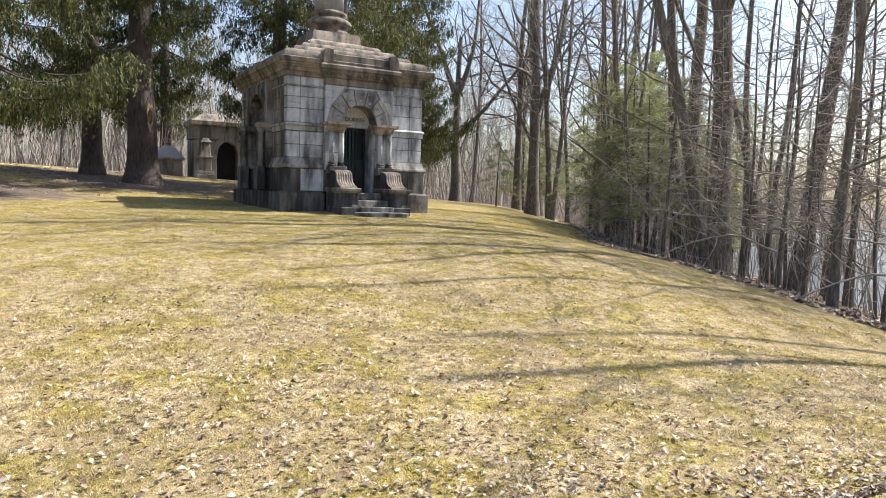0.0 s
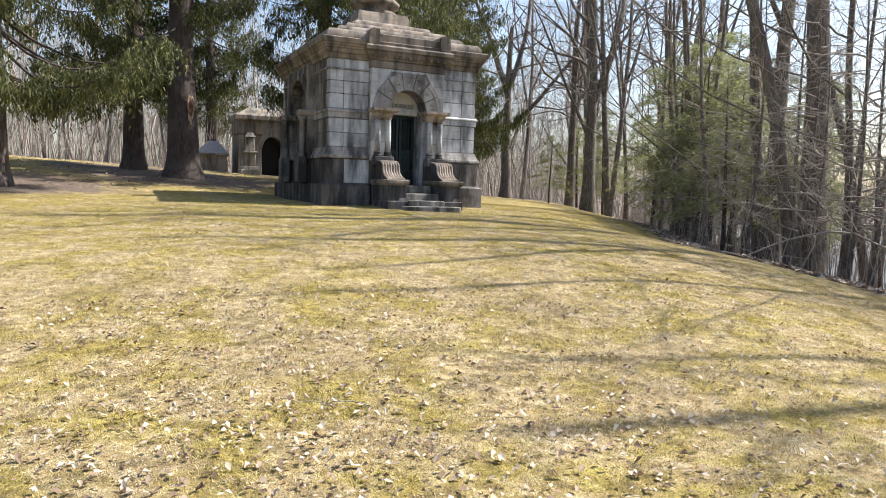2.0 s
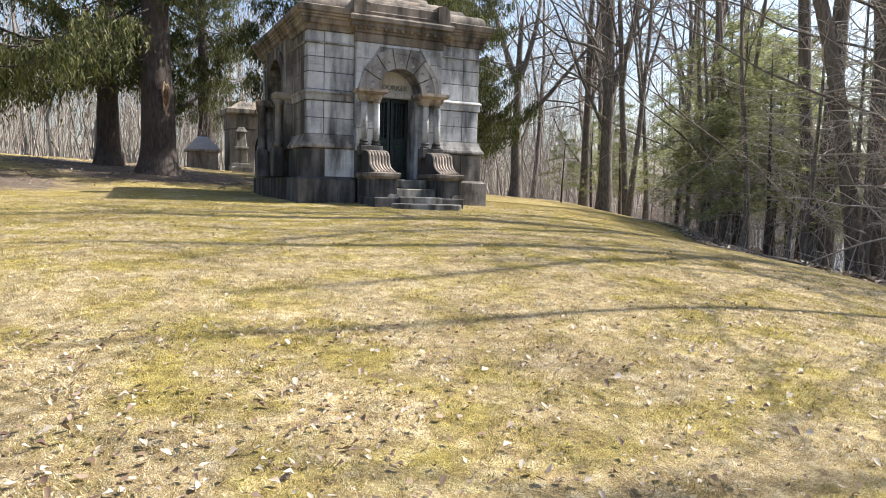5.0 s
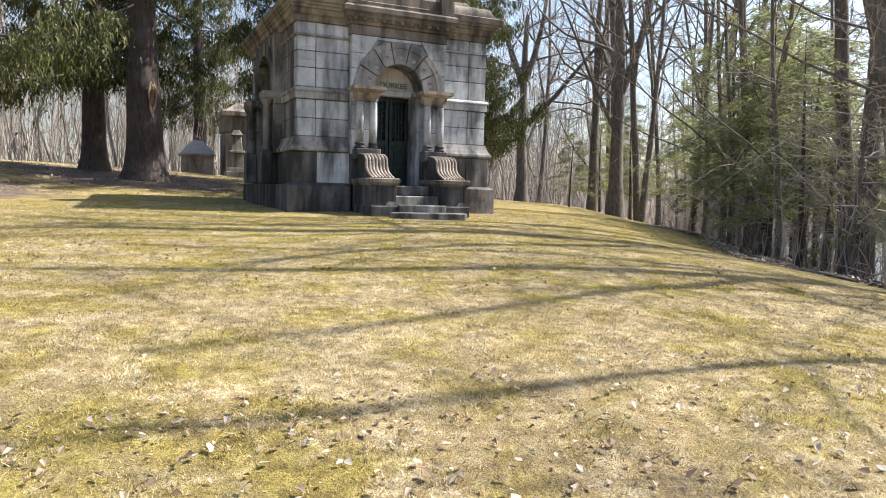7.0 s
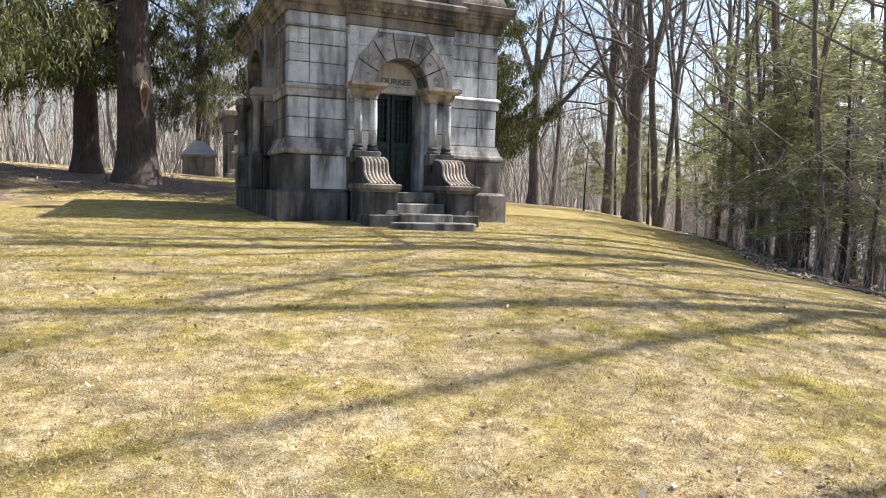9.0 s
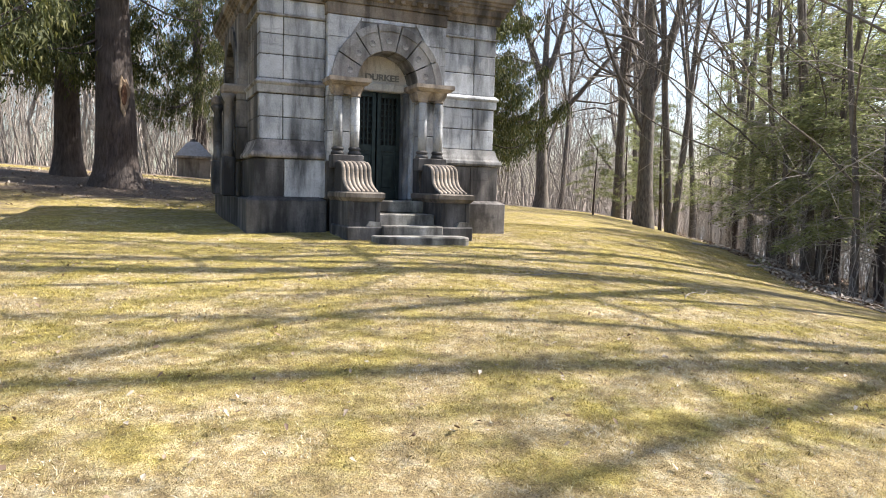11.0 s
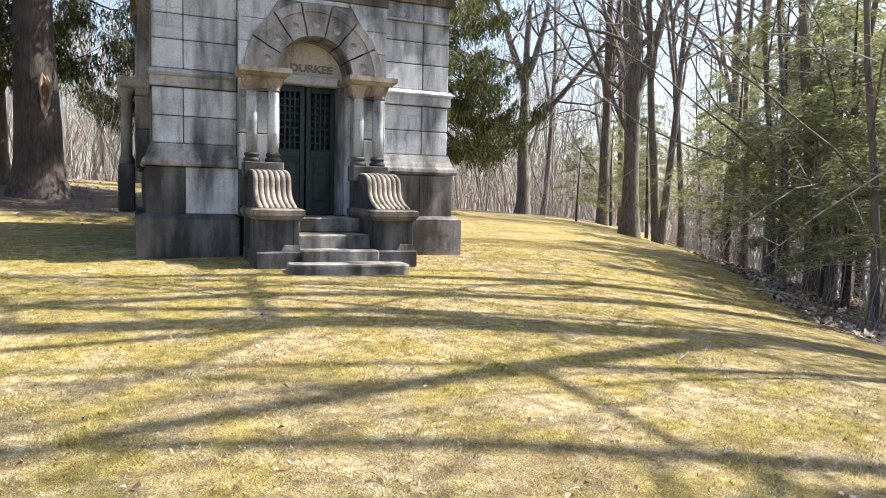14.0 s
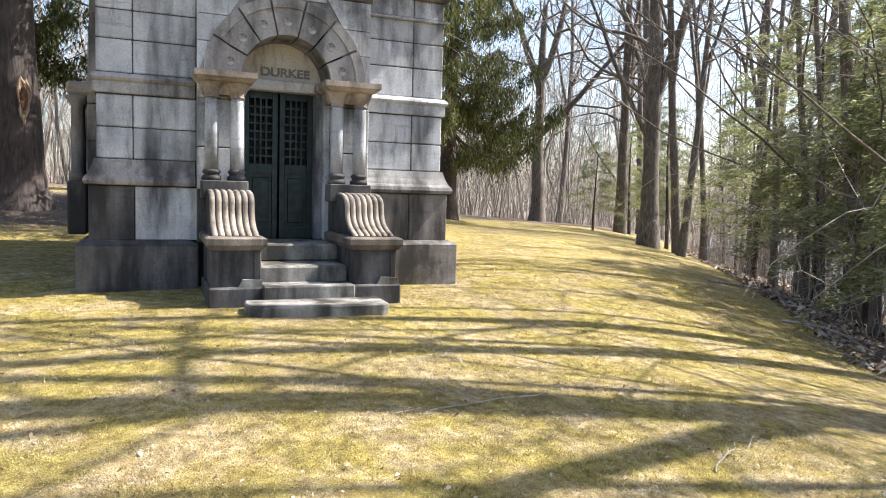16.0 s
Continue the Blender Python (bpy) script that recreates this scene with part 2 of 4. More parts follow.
def base_z(y):
    ys = [-80, 0, 4.5, 6.5, 8.7, 10.6, 12, 13.6, 16, 22.5, 28.5, 35, 40, 50, 400]
    zs = [-0.1, -0.5, -0.63, -0.6, -0.38, -0.2, -0.08, 0.04, 0.1, 0.3, 0.38, 0.8, 1.1, 1.45, 1.45]
    return sum(np.interp(y + d, ys, zs) for d in (-1.0, -0.5, 0, 0.5, 1.0)) / 5


def ground_z(x, y):
    x, y = np.asarray(x, float), np.asarray(y, float)
    s = np.maximum(0, x - edge_x(y) + 9)
    drop = np.where(s < 9, 0.0111 * s * s, 0.9 + 0.2 * (s - 9))
    z = base_z(y) - drop
    lean = np.clip(x, -30, 60) - 8
    z -= np.where(lean > 0, 0.06, 0.045) * lean * smooth_step((y - 22) / 20)
    z = np.maximum(z, -5.5) + 3.5 * smooth_step((np.hypot(x - 5, y - 10) - 105) / 120)
    z -= 0.03 * np.clip(1 - x, 0, 12) * (1 - smooth_step((y - 14) / 14))
    z += 0.025 * np.sin(x * 0.9 + 0.6 * y) * np.sin(0.7 * y - 0.3 * x)
    return z


def gz(x, y):
    return float(ground_z(x, y))


def build_ground():
    def axis(lo, hi, step, far):
        mid = np.arange(lo, hi + step / 2, step)
        out = step * np.cumsum(1.22 ** np.arange(1, 40))
        out = out[out < far]
        return np.concatenate([(lo - out)[::-1], mid, hi + out])
    xs, ys = axis(-10, 40, 0.4, 900), axis(-4, 56, 0.4, 900)
    X, Y = np.meshgrid(xs, ys)
    Z = ground_z(X, Y)
    n, k = X.shape
    verts = np.stack([X, Y, Z], -1).reshape(-1, 3)
    i = np.arange(n * k).reshape(n, k)
    faces = np.stack([i[:-1, :-1], i[:-1, 1:], i[1:, 1:], i[1:, :-1]], -1).reshape(-1, 4)
    ob = mesh_object("ground", verts.tolist(), faces.tolist(), GROUND, None, "", True)
    wood = smooth_step((X - edge_x(Y) + 1.2) / 2.4)
    wood = np.maximum(wood, smooth_step((Y - 44) / 8))
    for tx, ty, r in ((2.75, 35.3, 5), (0.9, 39.5, 5), (-3.9, 29.5, 5)):
        wood = np.maximum(wood, 0.75 * np.exp(-((X - tx) ** 2 + (Y - ty) ** 2) / r ** 2))
    at = ob.data.attributes.new("woodland", "FLOAT", "POINT")
    at.data.foreach_set("value", wood.reshape(-1).astype(np.float32))
    return tagged(ob, "sloping straw-yellow lawn with moss patches, leaf-strewn under trees", "ground", kind="structure")


build_ground()
wat, wnt, wb = material("pond_water", 0.3)
wb.inputs["Base Color"].default_value = (0.05, 0.055, 0.055, 1)
bump(wnt, wb, noise_of(wnt, coords(wnt), 3.0), 0.1, 0.02)
tagged(mesh_object("water", [(30, -60, -4.3), (400, -60, -4.3), (400, 160, -4.3), (30, 160, -4.3)], [(0, 1, 2, 3)], wat),
       "still grey pond water below the wooded bank", "water", kind="structure")


# ---- mausoleum ----
MX, MY, MZ = 8.05, 22.62, 0.25
HW, DEPTH = 2.45, 5.9
tomb = new("mausoleum")
tomb.location = (MX, MY, MZ)
tagged(tomb, "weathered grey stone mausoleum with arched portal and stained base", "mausoleum")


def wall_blocks(wall, rows, mat, front, holes=None):
    """Courses of dressed blocks on one wall; each row is (z0, z1, joints), proud of a dark core by the joint's depth."""
    for z0, z1, joints in rows:
        for a, b in zip(joints, joints[1:]):
            g = 0.007
            bm = front(a + g, b - g, z0 + g, z1 - g)
            part("stone_block", bm, mat, wall)


def front_block(a, b, z0, z1):
    return box(a, b, 0.0, 0.3, z0, z1, bevel=0.012)


def left_block(a, b, z0, z1):
    return box(-HW, -HW + 0.3, a, b, z0, z1, bevel=0.012)


def right_block(a, b, z0, z1):
    return box(HW - 0.3, HW, a, b, z0, z1, bevel=0.012)


def back_block(a, b, z0, z1):
    return box(a, b, DEPTH - 0.3, DEPTH, z0, z1, bevel=0.012)


CORE = plain("dark_joint_mortar", (0.06, 0.055, 0.05), 0.95)
zc = [1.80, 2.22, 2.65]
zu = [2.93, 3.37, 3.75, 4.08]

# walls: dark core behind the blocks, one for each side
front = part("front_wall", add_box(add_box(bmesh.new(), -HW + 0.01, -1.05, 0.012, 0.32, 0.0, 4.4), 1.05, HW - 0.01, 0.012, 0.32, 0.0, 4.4), CORE, tomb)
left = part("side_wall", add_box(add_box(bmesh.new(), -HW + 0.012, -HW + 0.35, 0.33, 1.9, 0, 4.4), -HW + 0.012, -HW + 0.35, 4.0, DEPTH - 0.3, 0, 4.4), CORE, tomb)
right = part("side_wall", box(HW - 0.35, HW - 0.012, 0.33, DEPTH - 0.3, 0, 4.4), CORE, tomb)
back = part("back_wall", box(-HW + 0.01, HW - 0.01, DEPTH - 0.29, DEPTH - 0.012, 0, 4.4), CORE, tomb)
for z0, z1 in list(zip(zc, zc[1:])) + list(zip(zu, zu[1:])) + [(4.12, 4.4)]:
    wall_blocks(front, [(z0, z1, [-HW, -2.0, -1.2])], WALL, front_block)
    wall_blocks(front, [(z0, z1, [1.2, 1.95, HW])], WALL, front_block)
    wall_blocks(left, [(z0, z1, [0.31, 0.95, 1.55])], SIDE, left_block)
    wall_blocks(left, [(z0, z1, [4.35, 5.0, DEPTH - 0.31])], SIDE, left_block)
    wall_blocks(right, [(z0, z1, [0.31, 1.5, 2.9, 4.3, DEPTH - 0.31])], WALL, right_block)
    wall_blocks(back, [(z0, z1, [-HW, -1.2, 0.0, 1.2, HW])], WALL, back_block)

# plinth and base course
for x0, x1, y0, y1 in ((-HW - 0.24, -1.18, -0.2, 0.4), (1.18, HW + 0.24, -0.2, 0.4)):
    part("plinth_block", box(x0, x1, y0, y1, -0.6, 0.66, bevel=0.015), BASE if x0 < 0 else GREYBASE, tomb)
    part("plinth_weathering", rect_sweep([(0.0, 0.66), (-0.13, 0.73)], x0, x1, y0, y1), BASE if x0 < 0 else GREYBASE, tomb)
for a, b in ((0.41, 1.2), (1.21, 2.95), (2.96, 4.69), (4.7, DEPTH + 0.28)):
    for side in (-1, 1):
        xs = sorted((side * (HW + 0.24), side * (HW - 0.3)))
        part("plinth_block", box(xs[0], xs[1], a, b, -0.6, 0.68, bevel=0.015), BASE, tomb)
part("plinth_block", box(-HW + 0.3, HW - 0.3, DEPTH - 0.3, DEPTH + 0.28, -0.6, 0.68, bevel=0.015), BASE, tomb)
for a, b in ((-HW - 0.09, -1.985), (-1.975, -1.19)):
    part("base_block", box(a, b, -0.08, 0.3, 0.72, 1.44, bevel=0.012), BASE if a < -2.3 else WALL, tomb)
for a, b in ((1.19, 1.9), (1.91, HW + 0.09)):
    part("base_block", box(a, b, -0.08, 0.3, 0.72, 1.44, bevel=0.012), GREYBASE, tomb)
for a, b in ((0.31, 1.45), (1.46, 4.44), (4.45, DEPTH + 0.12)):
    for side in (-1, 1):
        xs = sorted((side * (HW + 0.09), side * (HW - 0.28)))
        part("base_block", box(xs[0], xs[1], a, b, 0.69, 1.44, bevel=0.012), BASE, tomb)
MOULD = [(0.09, 1.45), (0.14, 1.46), (0.155, 1.50), (0.14, 1.55), (0.10, 1.59), (0.06, 1.68), (0.025, 1.795), (-0.2, 1.796)]


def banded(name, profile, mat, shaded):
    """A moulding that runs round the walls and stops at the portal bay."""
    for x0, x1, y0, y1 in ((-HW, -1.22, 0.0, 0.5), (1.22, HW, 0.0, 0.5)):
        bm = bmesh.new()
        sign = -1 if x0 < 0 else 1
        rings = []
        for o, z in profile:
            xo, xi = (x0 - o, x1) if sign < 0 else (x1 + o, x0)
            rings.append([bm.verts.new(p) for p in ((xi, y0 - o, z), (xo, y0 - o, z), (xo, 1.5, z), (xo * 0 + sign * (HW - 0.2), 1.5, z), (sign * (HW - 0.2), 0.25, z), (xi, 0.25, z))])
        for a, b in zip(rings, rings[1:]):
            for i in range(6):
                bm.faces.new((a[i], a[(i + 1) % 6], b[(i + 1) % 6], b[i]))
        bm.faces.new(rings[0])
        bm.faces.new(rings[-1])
        # Left runs take a darker stone: staining, with shade painted into it.
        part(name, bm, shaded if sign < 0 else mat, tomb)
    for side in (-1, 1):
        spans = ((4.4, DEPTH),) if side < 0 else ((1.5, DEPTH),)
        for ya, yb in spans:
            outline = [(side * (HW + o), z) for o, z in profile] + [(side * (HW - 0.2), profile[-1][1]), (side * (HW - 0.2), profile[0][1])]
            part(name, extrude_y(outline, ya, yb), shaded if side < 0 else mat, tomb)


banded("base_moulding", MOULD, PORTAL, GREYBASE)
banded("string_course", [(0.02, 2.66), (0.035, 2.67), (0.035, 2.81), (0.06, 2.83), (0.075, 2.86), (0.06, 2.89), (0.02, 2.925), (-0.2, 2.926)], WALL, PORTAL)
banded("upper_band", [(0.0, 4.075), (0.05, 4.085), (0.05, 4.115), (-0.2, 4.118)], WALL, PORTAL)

# cornice and stepped roof
part("cornice", rect_sweep([(-0.3, 4.38), (0.05, 4.4), (0.07, 4.52), (0.13, 4.56), (0.15, 4.66), (0.19, 4.68), (0.19, 4.73), (0.23, 4.75), (0.23, 4.80), (0.28, 4.82), (0.30, 4.95), (0.27, 4.97), (-0.5, 4.98)], -HW, HW, 0, DEPTH), TRIM, tomb)
for i, (z, o, h) in enumerate(((4.982, 0.12, 0.27), (5.256, -0.32, 0.20), (5.46, -0.72, 0.20), (5.664, -1.12, 0.2))):
    n = 9
    prof = [(o, z)] + [(o - 0.16 * (1 - math.cos(math.pi / 2 * k / n)), z + h * math.sin(math.pi / 2 * k / n)) for k in range(n + 1)] + [(o - 0.5, z + h + 0.02)]
    part("roof_course", rect_sweep(prof, -HW, HW, 0, DEPTH), TRIM, tomb)
RC = DEPTH / 2
part("roof_pedestal", rect_sweep([(0.35, 5.82), (0.35, 5.9), (0.1, 6.05), (0.05, 6.25), (0.0, 6.4), (-0.2, 6.41)], -0.85, 0.85, RC - 0.85, RC + 0.85), TRIM, tomb)
part("finial_base", lathe([(0.74, 6.4), (0.74, 6.52), (0.62, 6.6), (0.66, 6.7), (0.82, 6.75), (0.84, 6.85), (0.74, 6.95), (0.6, 7.02), (0.58, 7.08), (0.66, 7.12), (0.66, 7.2), (0.56, 7.26)], 0, RC, 32), TRIM, tomb, smooth=True)
part("finial_shaft", lathe([(0.55, 7.262), (0.54, 8.3), (0.5, 8.35), (0.1, 8.6)], 0, RC, 32), SLATE, tomb, smooth=True)

# portal bay
BAY = -0.20
BW = 1.2
bay = part("portal_bay", bmesh.new(), TRIM, tomb)
SP = 2.99
RI, RO = 0.62, 1.13


def arc(r, a0, a1, n, cz=SP):
    return [(r * math.cos(a0 + (a1 - a0) * i / n), cz + r * math.sin(a0 + (a1 - a0) * i / n)) for i in range(n + 1)]


for side in (-1, 1):
    for z0, z1 in ((0.7, 1.42), (1.43, 2.0), (2.01, 2.66), (2.67, SP)):
        xs = sorted((side * BW, side * 0.70))
        part("jamb_block", box(xs[0], xs[1], BAY, 0.62, z0, z1, bevel=0.01), BASE if z1 < 1.5 else WALL, bay)
    for z0, z1 in ((SP + 0.01, 3.42), (3.43, 3.78), (3.79, 4.19)):
        lo = math.sqrt(max(RO * RO - (z0 - SP) ** 2, 0.02))
        hi = math.sqrt(max(RO * RO - (z1 - SP) ** 2, 0.0)) if z1 - SP < RO else 0.55
        hi = max(hi, 0.55)
        lo = max(lo, 0.55)
        part("spandrel_block", extrude_y([(side * (BW + 0.002), z0), (side * lo, z0), (side * hi, z1), (side * (BW + 0.002), z1)], BAY, 0.55), WALL, bay)
part("lintel_course", box(-0.549, 0.549, BAY, 0.5, SP + RO + 0.004, 4.19), WALL, bay)
ANG = [0, 27, 53, 77, 103, 127, 153, 180]
for a0, a1 in zip(ANG, ANG[1:]):
    A0, A1 = radians(a0 + 0.9), radians(a1 - 0.9)
    v = part("voussoir", extrude_y(arc(RI, A0, A1, 6) + arc(RO, A1, A0, 6), BAY - 0.03, 0.55), PORTAL, bay)
    part("archivolt_rim", extrude_y(arc(RO - 0.14, A0, A1, 6) + arc(RO - 0.004, A1, A0, 6), BAY - 0.055, BAY - 0.031), PORTAL, v)
    am, rm = (A0 + A1) / 2, 0.80
    ros = lathe([(0.062, 0.0), (0.062, 0.007), (0.05, 0.010), (0.038, 0.004), (0.02, 0.009), (0.0, 0.012)], 0, 0, 14)
    turned(part("rosette", ros, PORTAL, v, smooth=True), pose(rm * math.cos(am), BAY - 0.03, SP + rm * math.sin(am), 90, 0, 0))
part("arch_backing", box(-1.185, 1.185, BAY + 0.03, 0.5, 3.68, 4.185), PORTAL, bay)
for side in (-1, 1):
    xs = sorted((side * 0.80, side * 1.185))
    part("arch_backing", box(xs[0], xs[1], BAY + 0.03, 0.5, SP + 0.01, 3.675), PORTAL, bay)
# tympanum, lintel, door frame
part("tympanum", extrude_y(arc(RI + 0.05, 0, math.pi, 20), 0.42, 0.6), PALE, bay)
part("door_lintel", box(-0.70, 0.70, 0.30, 0.6, 2.90, SP + 0.07, bevel=0.02), PALE, bay)
for side in (-1, 1):
    xs = sorted((side * 0.52, side * 0.70))
    part("door_jamb", box(xs[0], xs[1], 0.28, 0.62, 0.70, 2.90, bevel=0.02), WALL, bay)
    xs = sorted((side * 0.60, side * 0.72))
    part("jamb_roll", box(xs[0], xs[1], 0.12, 0.28, 0.70, 2.94, bevel=0.035), WALL, bay)
txt = bpy.data.curves.new("inscription", "FONT")
txt.body, txt.size, txt.extrude, txt.align_x = "DURKEE", 0.20, 0.012, "CENTER"
txt.offset = 0.006
tob = new("inscription_source", txt)
me = bpy.data.meshes.new_from_object(tob.evaluated_get(bpy.context.evaluated_depsgraph_get()))
bpy.data.objects.remove(tob)
me.materials.clear()
me.materials.append(LETTER)
ins = new("inscription", me)
ins.parent = bay
ins.matrix_local = pose(0.075, 0.412, 3.13, 90, 0, 0)
ins.scale = (0.98, 0.86, 1)
tagged(ins, "raised grey capital letters")

# doors
DY = 0.5
for side in (-1, 1):
    leaf = part("door", bmesh.new(), BRONZE, tomb, "dark bronze door leaf with upper grille")
    x0, x1 = (-0.515, -0.012) if side < 0 else (0.012, 0.515)
    for name, bm in (("stile", box(x0, x0 + 0.085, DY, DY + 0.06, 0.71, 2.9, bevel=0.006)), ("stile", box(x1 - 0.085, x1, DY, DY + 0.06, 0.71, 2.9, bevel=0.006)),
                     ("rail", box(x0 + 0.086, x1 - 0.086, DY, DY + 0.06, 2.80, 2.9)), ("rail", box(x0 + 0.086, x1 - 0.086, DY, DY + 0.06, 1.70, 1.83)),
                     ("rail", box(x0 + 0.086, x1 - 0.086, DY, DY + 0.06, 0.71, 0.88)), ("door_panel", box(x0 + 0.086, x1 - 0.086, DY + 0.03, DY + 0.05, 0.88, 1.70))):
        part(name, bm, BRONZE, leaf)
    part("raised_panel", box(x0 + 0.13, x1 - 0.13, DY + 0.012, DY + 0.03, 0.95, 1.63, bevel=0.01), BRONZE, leaf)
    w = x1 - x0 - 0.172
    for k in range(1, 4):
        x = x0 + 0.086 + w * k / 4
        part("grille_bar", box(x - 0.013, x + 0.013, DY + 0.01, DY + 0.04, 1.83, 2.80), BRONZE, leaf)
    for k in range(1, 8):
        z = 1.83 + 0.97 * k / 8
        part("grille_bar", box(x0 + 0.086, x1 - 0.086, DY + 0.015, DY + 0.035, z - 0.013, z + 0.013), BRONZE, leaf)
part("vestibule", box(-0.7, 0.7, 0.68, 0.75, 0.6, 3.0), DARK, tomb)

# entablature and parapet of the bay
part("bay_architrave", box(-BW - 0.03, BW + 0.03, BAY - 0.02, 0.4, 4.2, 4.42, bevel=0.01), TRIM, tomb)
part("bay_cornice", rect_sweep([(0.0, 4.421), (0.06, 4.43), (0.06, 4.50), (0.16, 4.58), (0.16, 4.66), (0.22, 4.70), (0.22, 4.80), (0.14, 4.86), (0.0, 4.87)], -BW - 0.03, BW + 0.03, BAY, 0.6), TRIM, tomb)
for k in range(11):
    x = -1.16 + 2.32 * k / 10
    part("dentil", box(x - 0.05, x + 0.05, BAY - 0.15, BAY - 0.0, 4.50, 4.59, bevel=0.012), TRIM, tomb)
part("parapet", box(-BW + 0.1, BW - 0.1, BAY - 0.04, 0.7, 4.871, 5.2, bevel=0.02), TRIM, tomb)
for side in (-1, 1):
    n = 8
    w0 = side * (BW - 0.02)
    out = [(w0 - 0.17, 4.872), (w0 + 0.17, 4.872), (w0 + 0.17, 5.1)] + [(w0 + 0.17 * math.cos(math.pi / 2 * k / n) - 0.0, 5.1 + 0.24 * math.sin(math.pi / 2 * k / n)) for k in range(1, n + 1)] + [(w0 - 0.17, 5.3)]
    if side < 0:
        out = [(2 * w0 - x, z) for x, z in out][::-1]
    part("corner_block", extrude_y(out, BAY - 0.14, 0.5), TRIM, tomb)

# paired columns, capitals, scroll pedestals
for side in (-1, 1):
    cx = side * 0.86
    part("column_block", box(cx - 0.30, cx + 0.30, -0.52, BAY + 0.001, 1.30, 1.55, bevel=0.012), BASE, tomb)
    for dx in (-0.165, 0.165):
        col = part("column", lathe([(0.088, 1.70), (0.093, 2.1), (0.085, 2.60), (0.08, 2.65)], cx + dx, -0.34, 20), WALL, tomb, smooth=True)
        part("column_base", lathe([(0.125, 1.552), (0.13, 1.58), (0.125, 1.605), (0.10, 1.62), (0.10, 1.64), (0.118, 1.655), (0.118, 1.675), (0.095, 1.70)], cx + dx, -0.34, 20), BASE, col, smooth=True)
        part("capital_bell", lathe([(0.083, 2.651), (0.10, 2.66), (0.10, 2.675), (0.09, 2.69), (0.12, 2.76), (0.17, 2.84), (0.18, 2.88)], cx + dx, -0.34, 20), SCROLL, col, smooth=True)
    part("abacus", rect_sweep([(-0.1, 2.84), (0.0, 2.86), (0.02, 2.88), (0.06, 2.91), (0.06, 2.985), (0.0, 2.989)], cx - 0.34, cx + 0.34, -0.56, BAY + 0.3), SCROLL, tomb)
    part("impost_block", rect_sweep([(-0.05, 2.70), (-0.01, 2.80), (0.0, 2.842)], cx - 0.32, cx + 0.32, -0.42, BAY + 0.25), SCROLL, tomb)
    # fluted scroll, drawn out over the pedestal
    cx += 0.045 if side < 0 else 0.085
    prof = []
    for k in range(25):
        u = k / 24
        prof.append((-0.45 - 1.03 * (u + 0.16 * math.sin(2 * math.pi * u) * 0.9), 0.86 + 0.545 * (1 - smooth_step(u * 0.93 + 0.02)) + 0.06 * math.sin(math.pi * u)))
    prof[-1] = (prof[-2][0] - 0.005, 0.862)
    sc = part("scroll", extrude_x(prof + [(-0.42, 0.862)], cx - 0.285, cx + 0.285), BASE, tomb, "curved fluted scroll stone")
    for k in range(7):
        x = cx - 0.285 + 0.57 * (k + 0.5) / 7
        bm = bmesh.new()
        rows = []
        for i, (y, z) in enumerate(prof):
            a, b = prof[max(i - 1, 0)], prof[min(i + 1, 24)]
            ty, tz = b[0] - a[0], b[1] - a[1]
            L = math.hypot(ty, tz) or 1
            ny, nz = tz / L, -ty / L
            rows.append([bm.verts.new((x + 0.034 * math.cos(q), y + 0.026 * math.sin(q) * ny, z + 0.026 * math.sin(q) * nz)) for q in [math.pi * j / 6 for j in range(7)]])
        for a, b in zip(rows, rows[1:]):
            for j in range(6):
                bm.faces.new((a[j], a[j + 1], b[j + 1], b[j]))
        part("scroll_rib", bm, SCROLL, sc, smooth=True)
    ped = part("pedestal", box(cx - 0.295, cx + 0.295, -1.50, -0.1, -0.3, 0.70, bevel=0.012), BASE, tomb, "sooty panelled pedestal with capping and base block")
    part("capping", rect_sweep([(0.0, 0.69), (0.02, 0.70), (0.05, 0.745), (0.065, 0.76), (0.065, 0.835), (0.03, 0.858), (-0.1, 0.86)], cx - 0.295, cx + 0.295, -1.51, -0.14), TRIM, ped)
    part("base_block", box(cx - 0.335, cx + 0.335, -1.60, -0.3, -0.45, 0.245, bevel=0.02), BASE, ped)
    for e in (-1, 1):
        part("pilaster_strip", box(cx + e * 0.245 - 0.04, cx + e * 0.245 + 0.04, -1.525, -1.501, 0.25, 0.69, bevel=0.008), BASE, ped)
    part("broken_ledge", extrude_y([(cx + 0.02, 0.246), (cx + 0.30, 0.246), (cx + 0.29, 0.33), (cx + 0.07, 0.34)], -1.56, -1.502), STEP, ped)

# steps
for x0, x1, y0, y1, z0, z1 in ((-0.515, 0.64, -1.26, 0.0, 0.05, 0.465), (-0.515, 0.64, -1.68, -1.26, -0.2, 0.265)):
    part("step", box(x0, x1, y0, y1, z0, z1, bevel=0.02), STEP, tomb)
part("door_sill", box(-0.699, 0.699, -0.60, 0.62, 0.47, 0.70, bevel=0.02), STEP, tomb)
slab = [(-0.74, -1.68), (-0.77, -1.95), (-0.72, -2.18), (-0.58, -2.27), (0.82, -2.27), (0.92, -2.22), (0.94, -1.68)]
bm = bmesh.new()
lo = [bm.verts.new((x, y, -0.10)) for x, y in slab]
hi = [bm.verts.new((x, y, 0.105)) for x, y in slab]
bm.faces.new(lo)
bm.faces.new(hi)
for i in range(len(slab)):
    bm.faces.new((lo[i], lo[(i + 1) % len(slab)], hi[(i + 1) % len(slab)], hi[i]))
bmesh.ops.bevel(bm, geom=[e for e in bm.edges], offset=0.02, segments=1, affect="EDGES")
part("bottom_slab", bm, STEP, tomb)

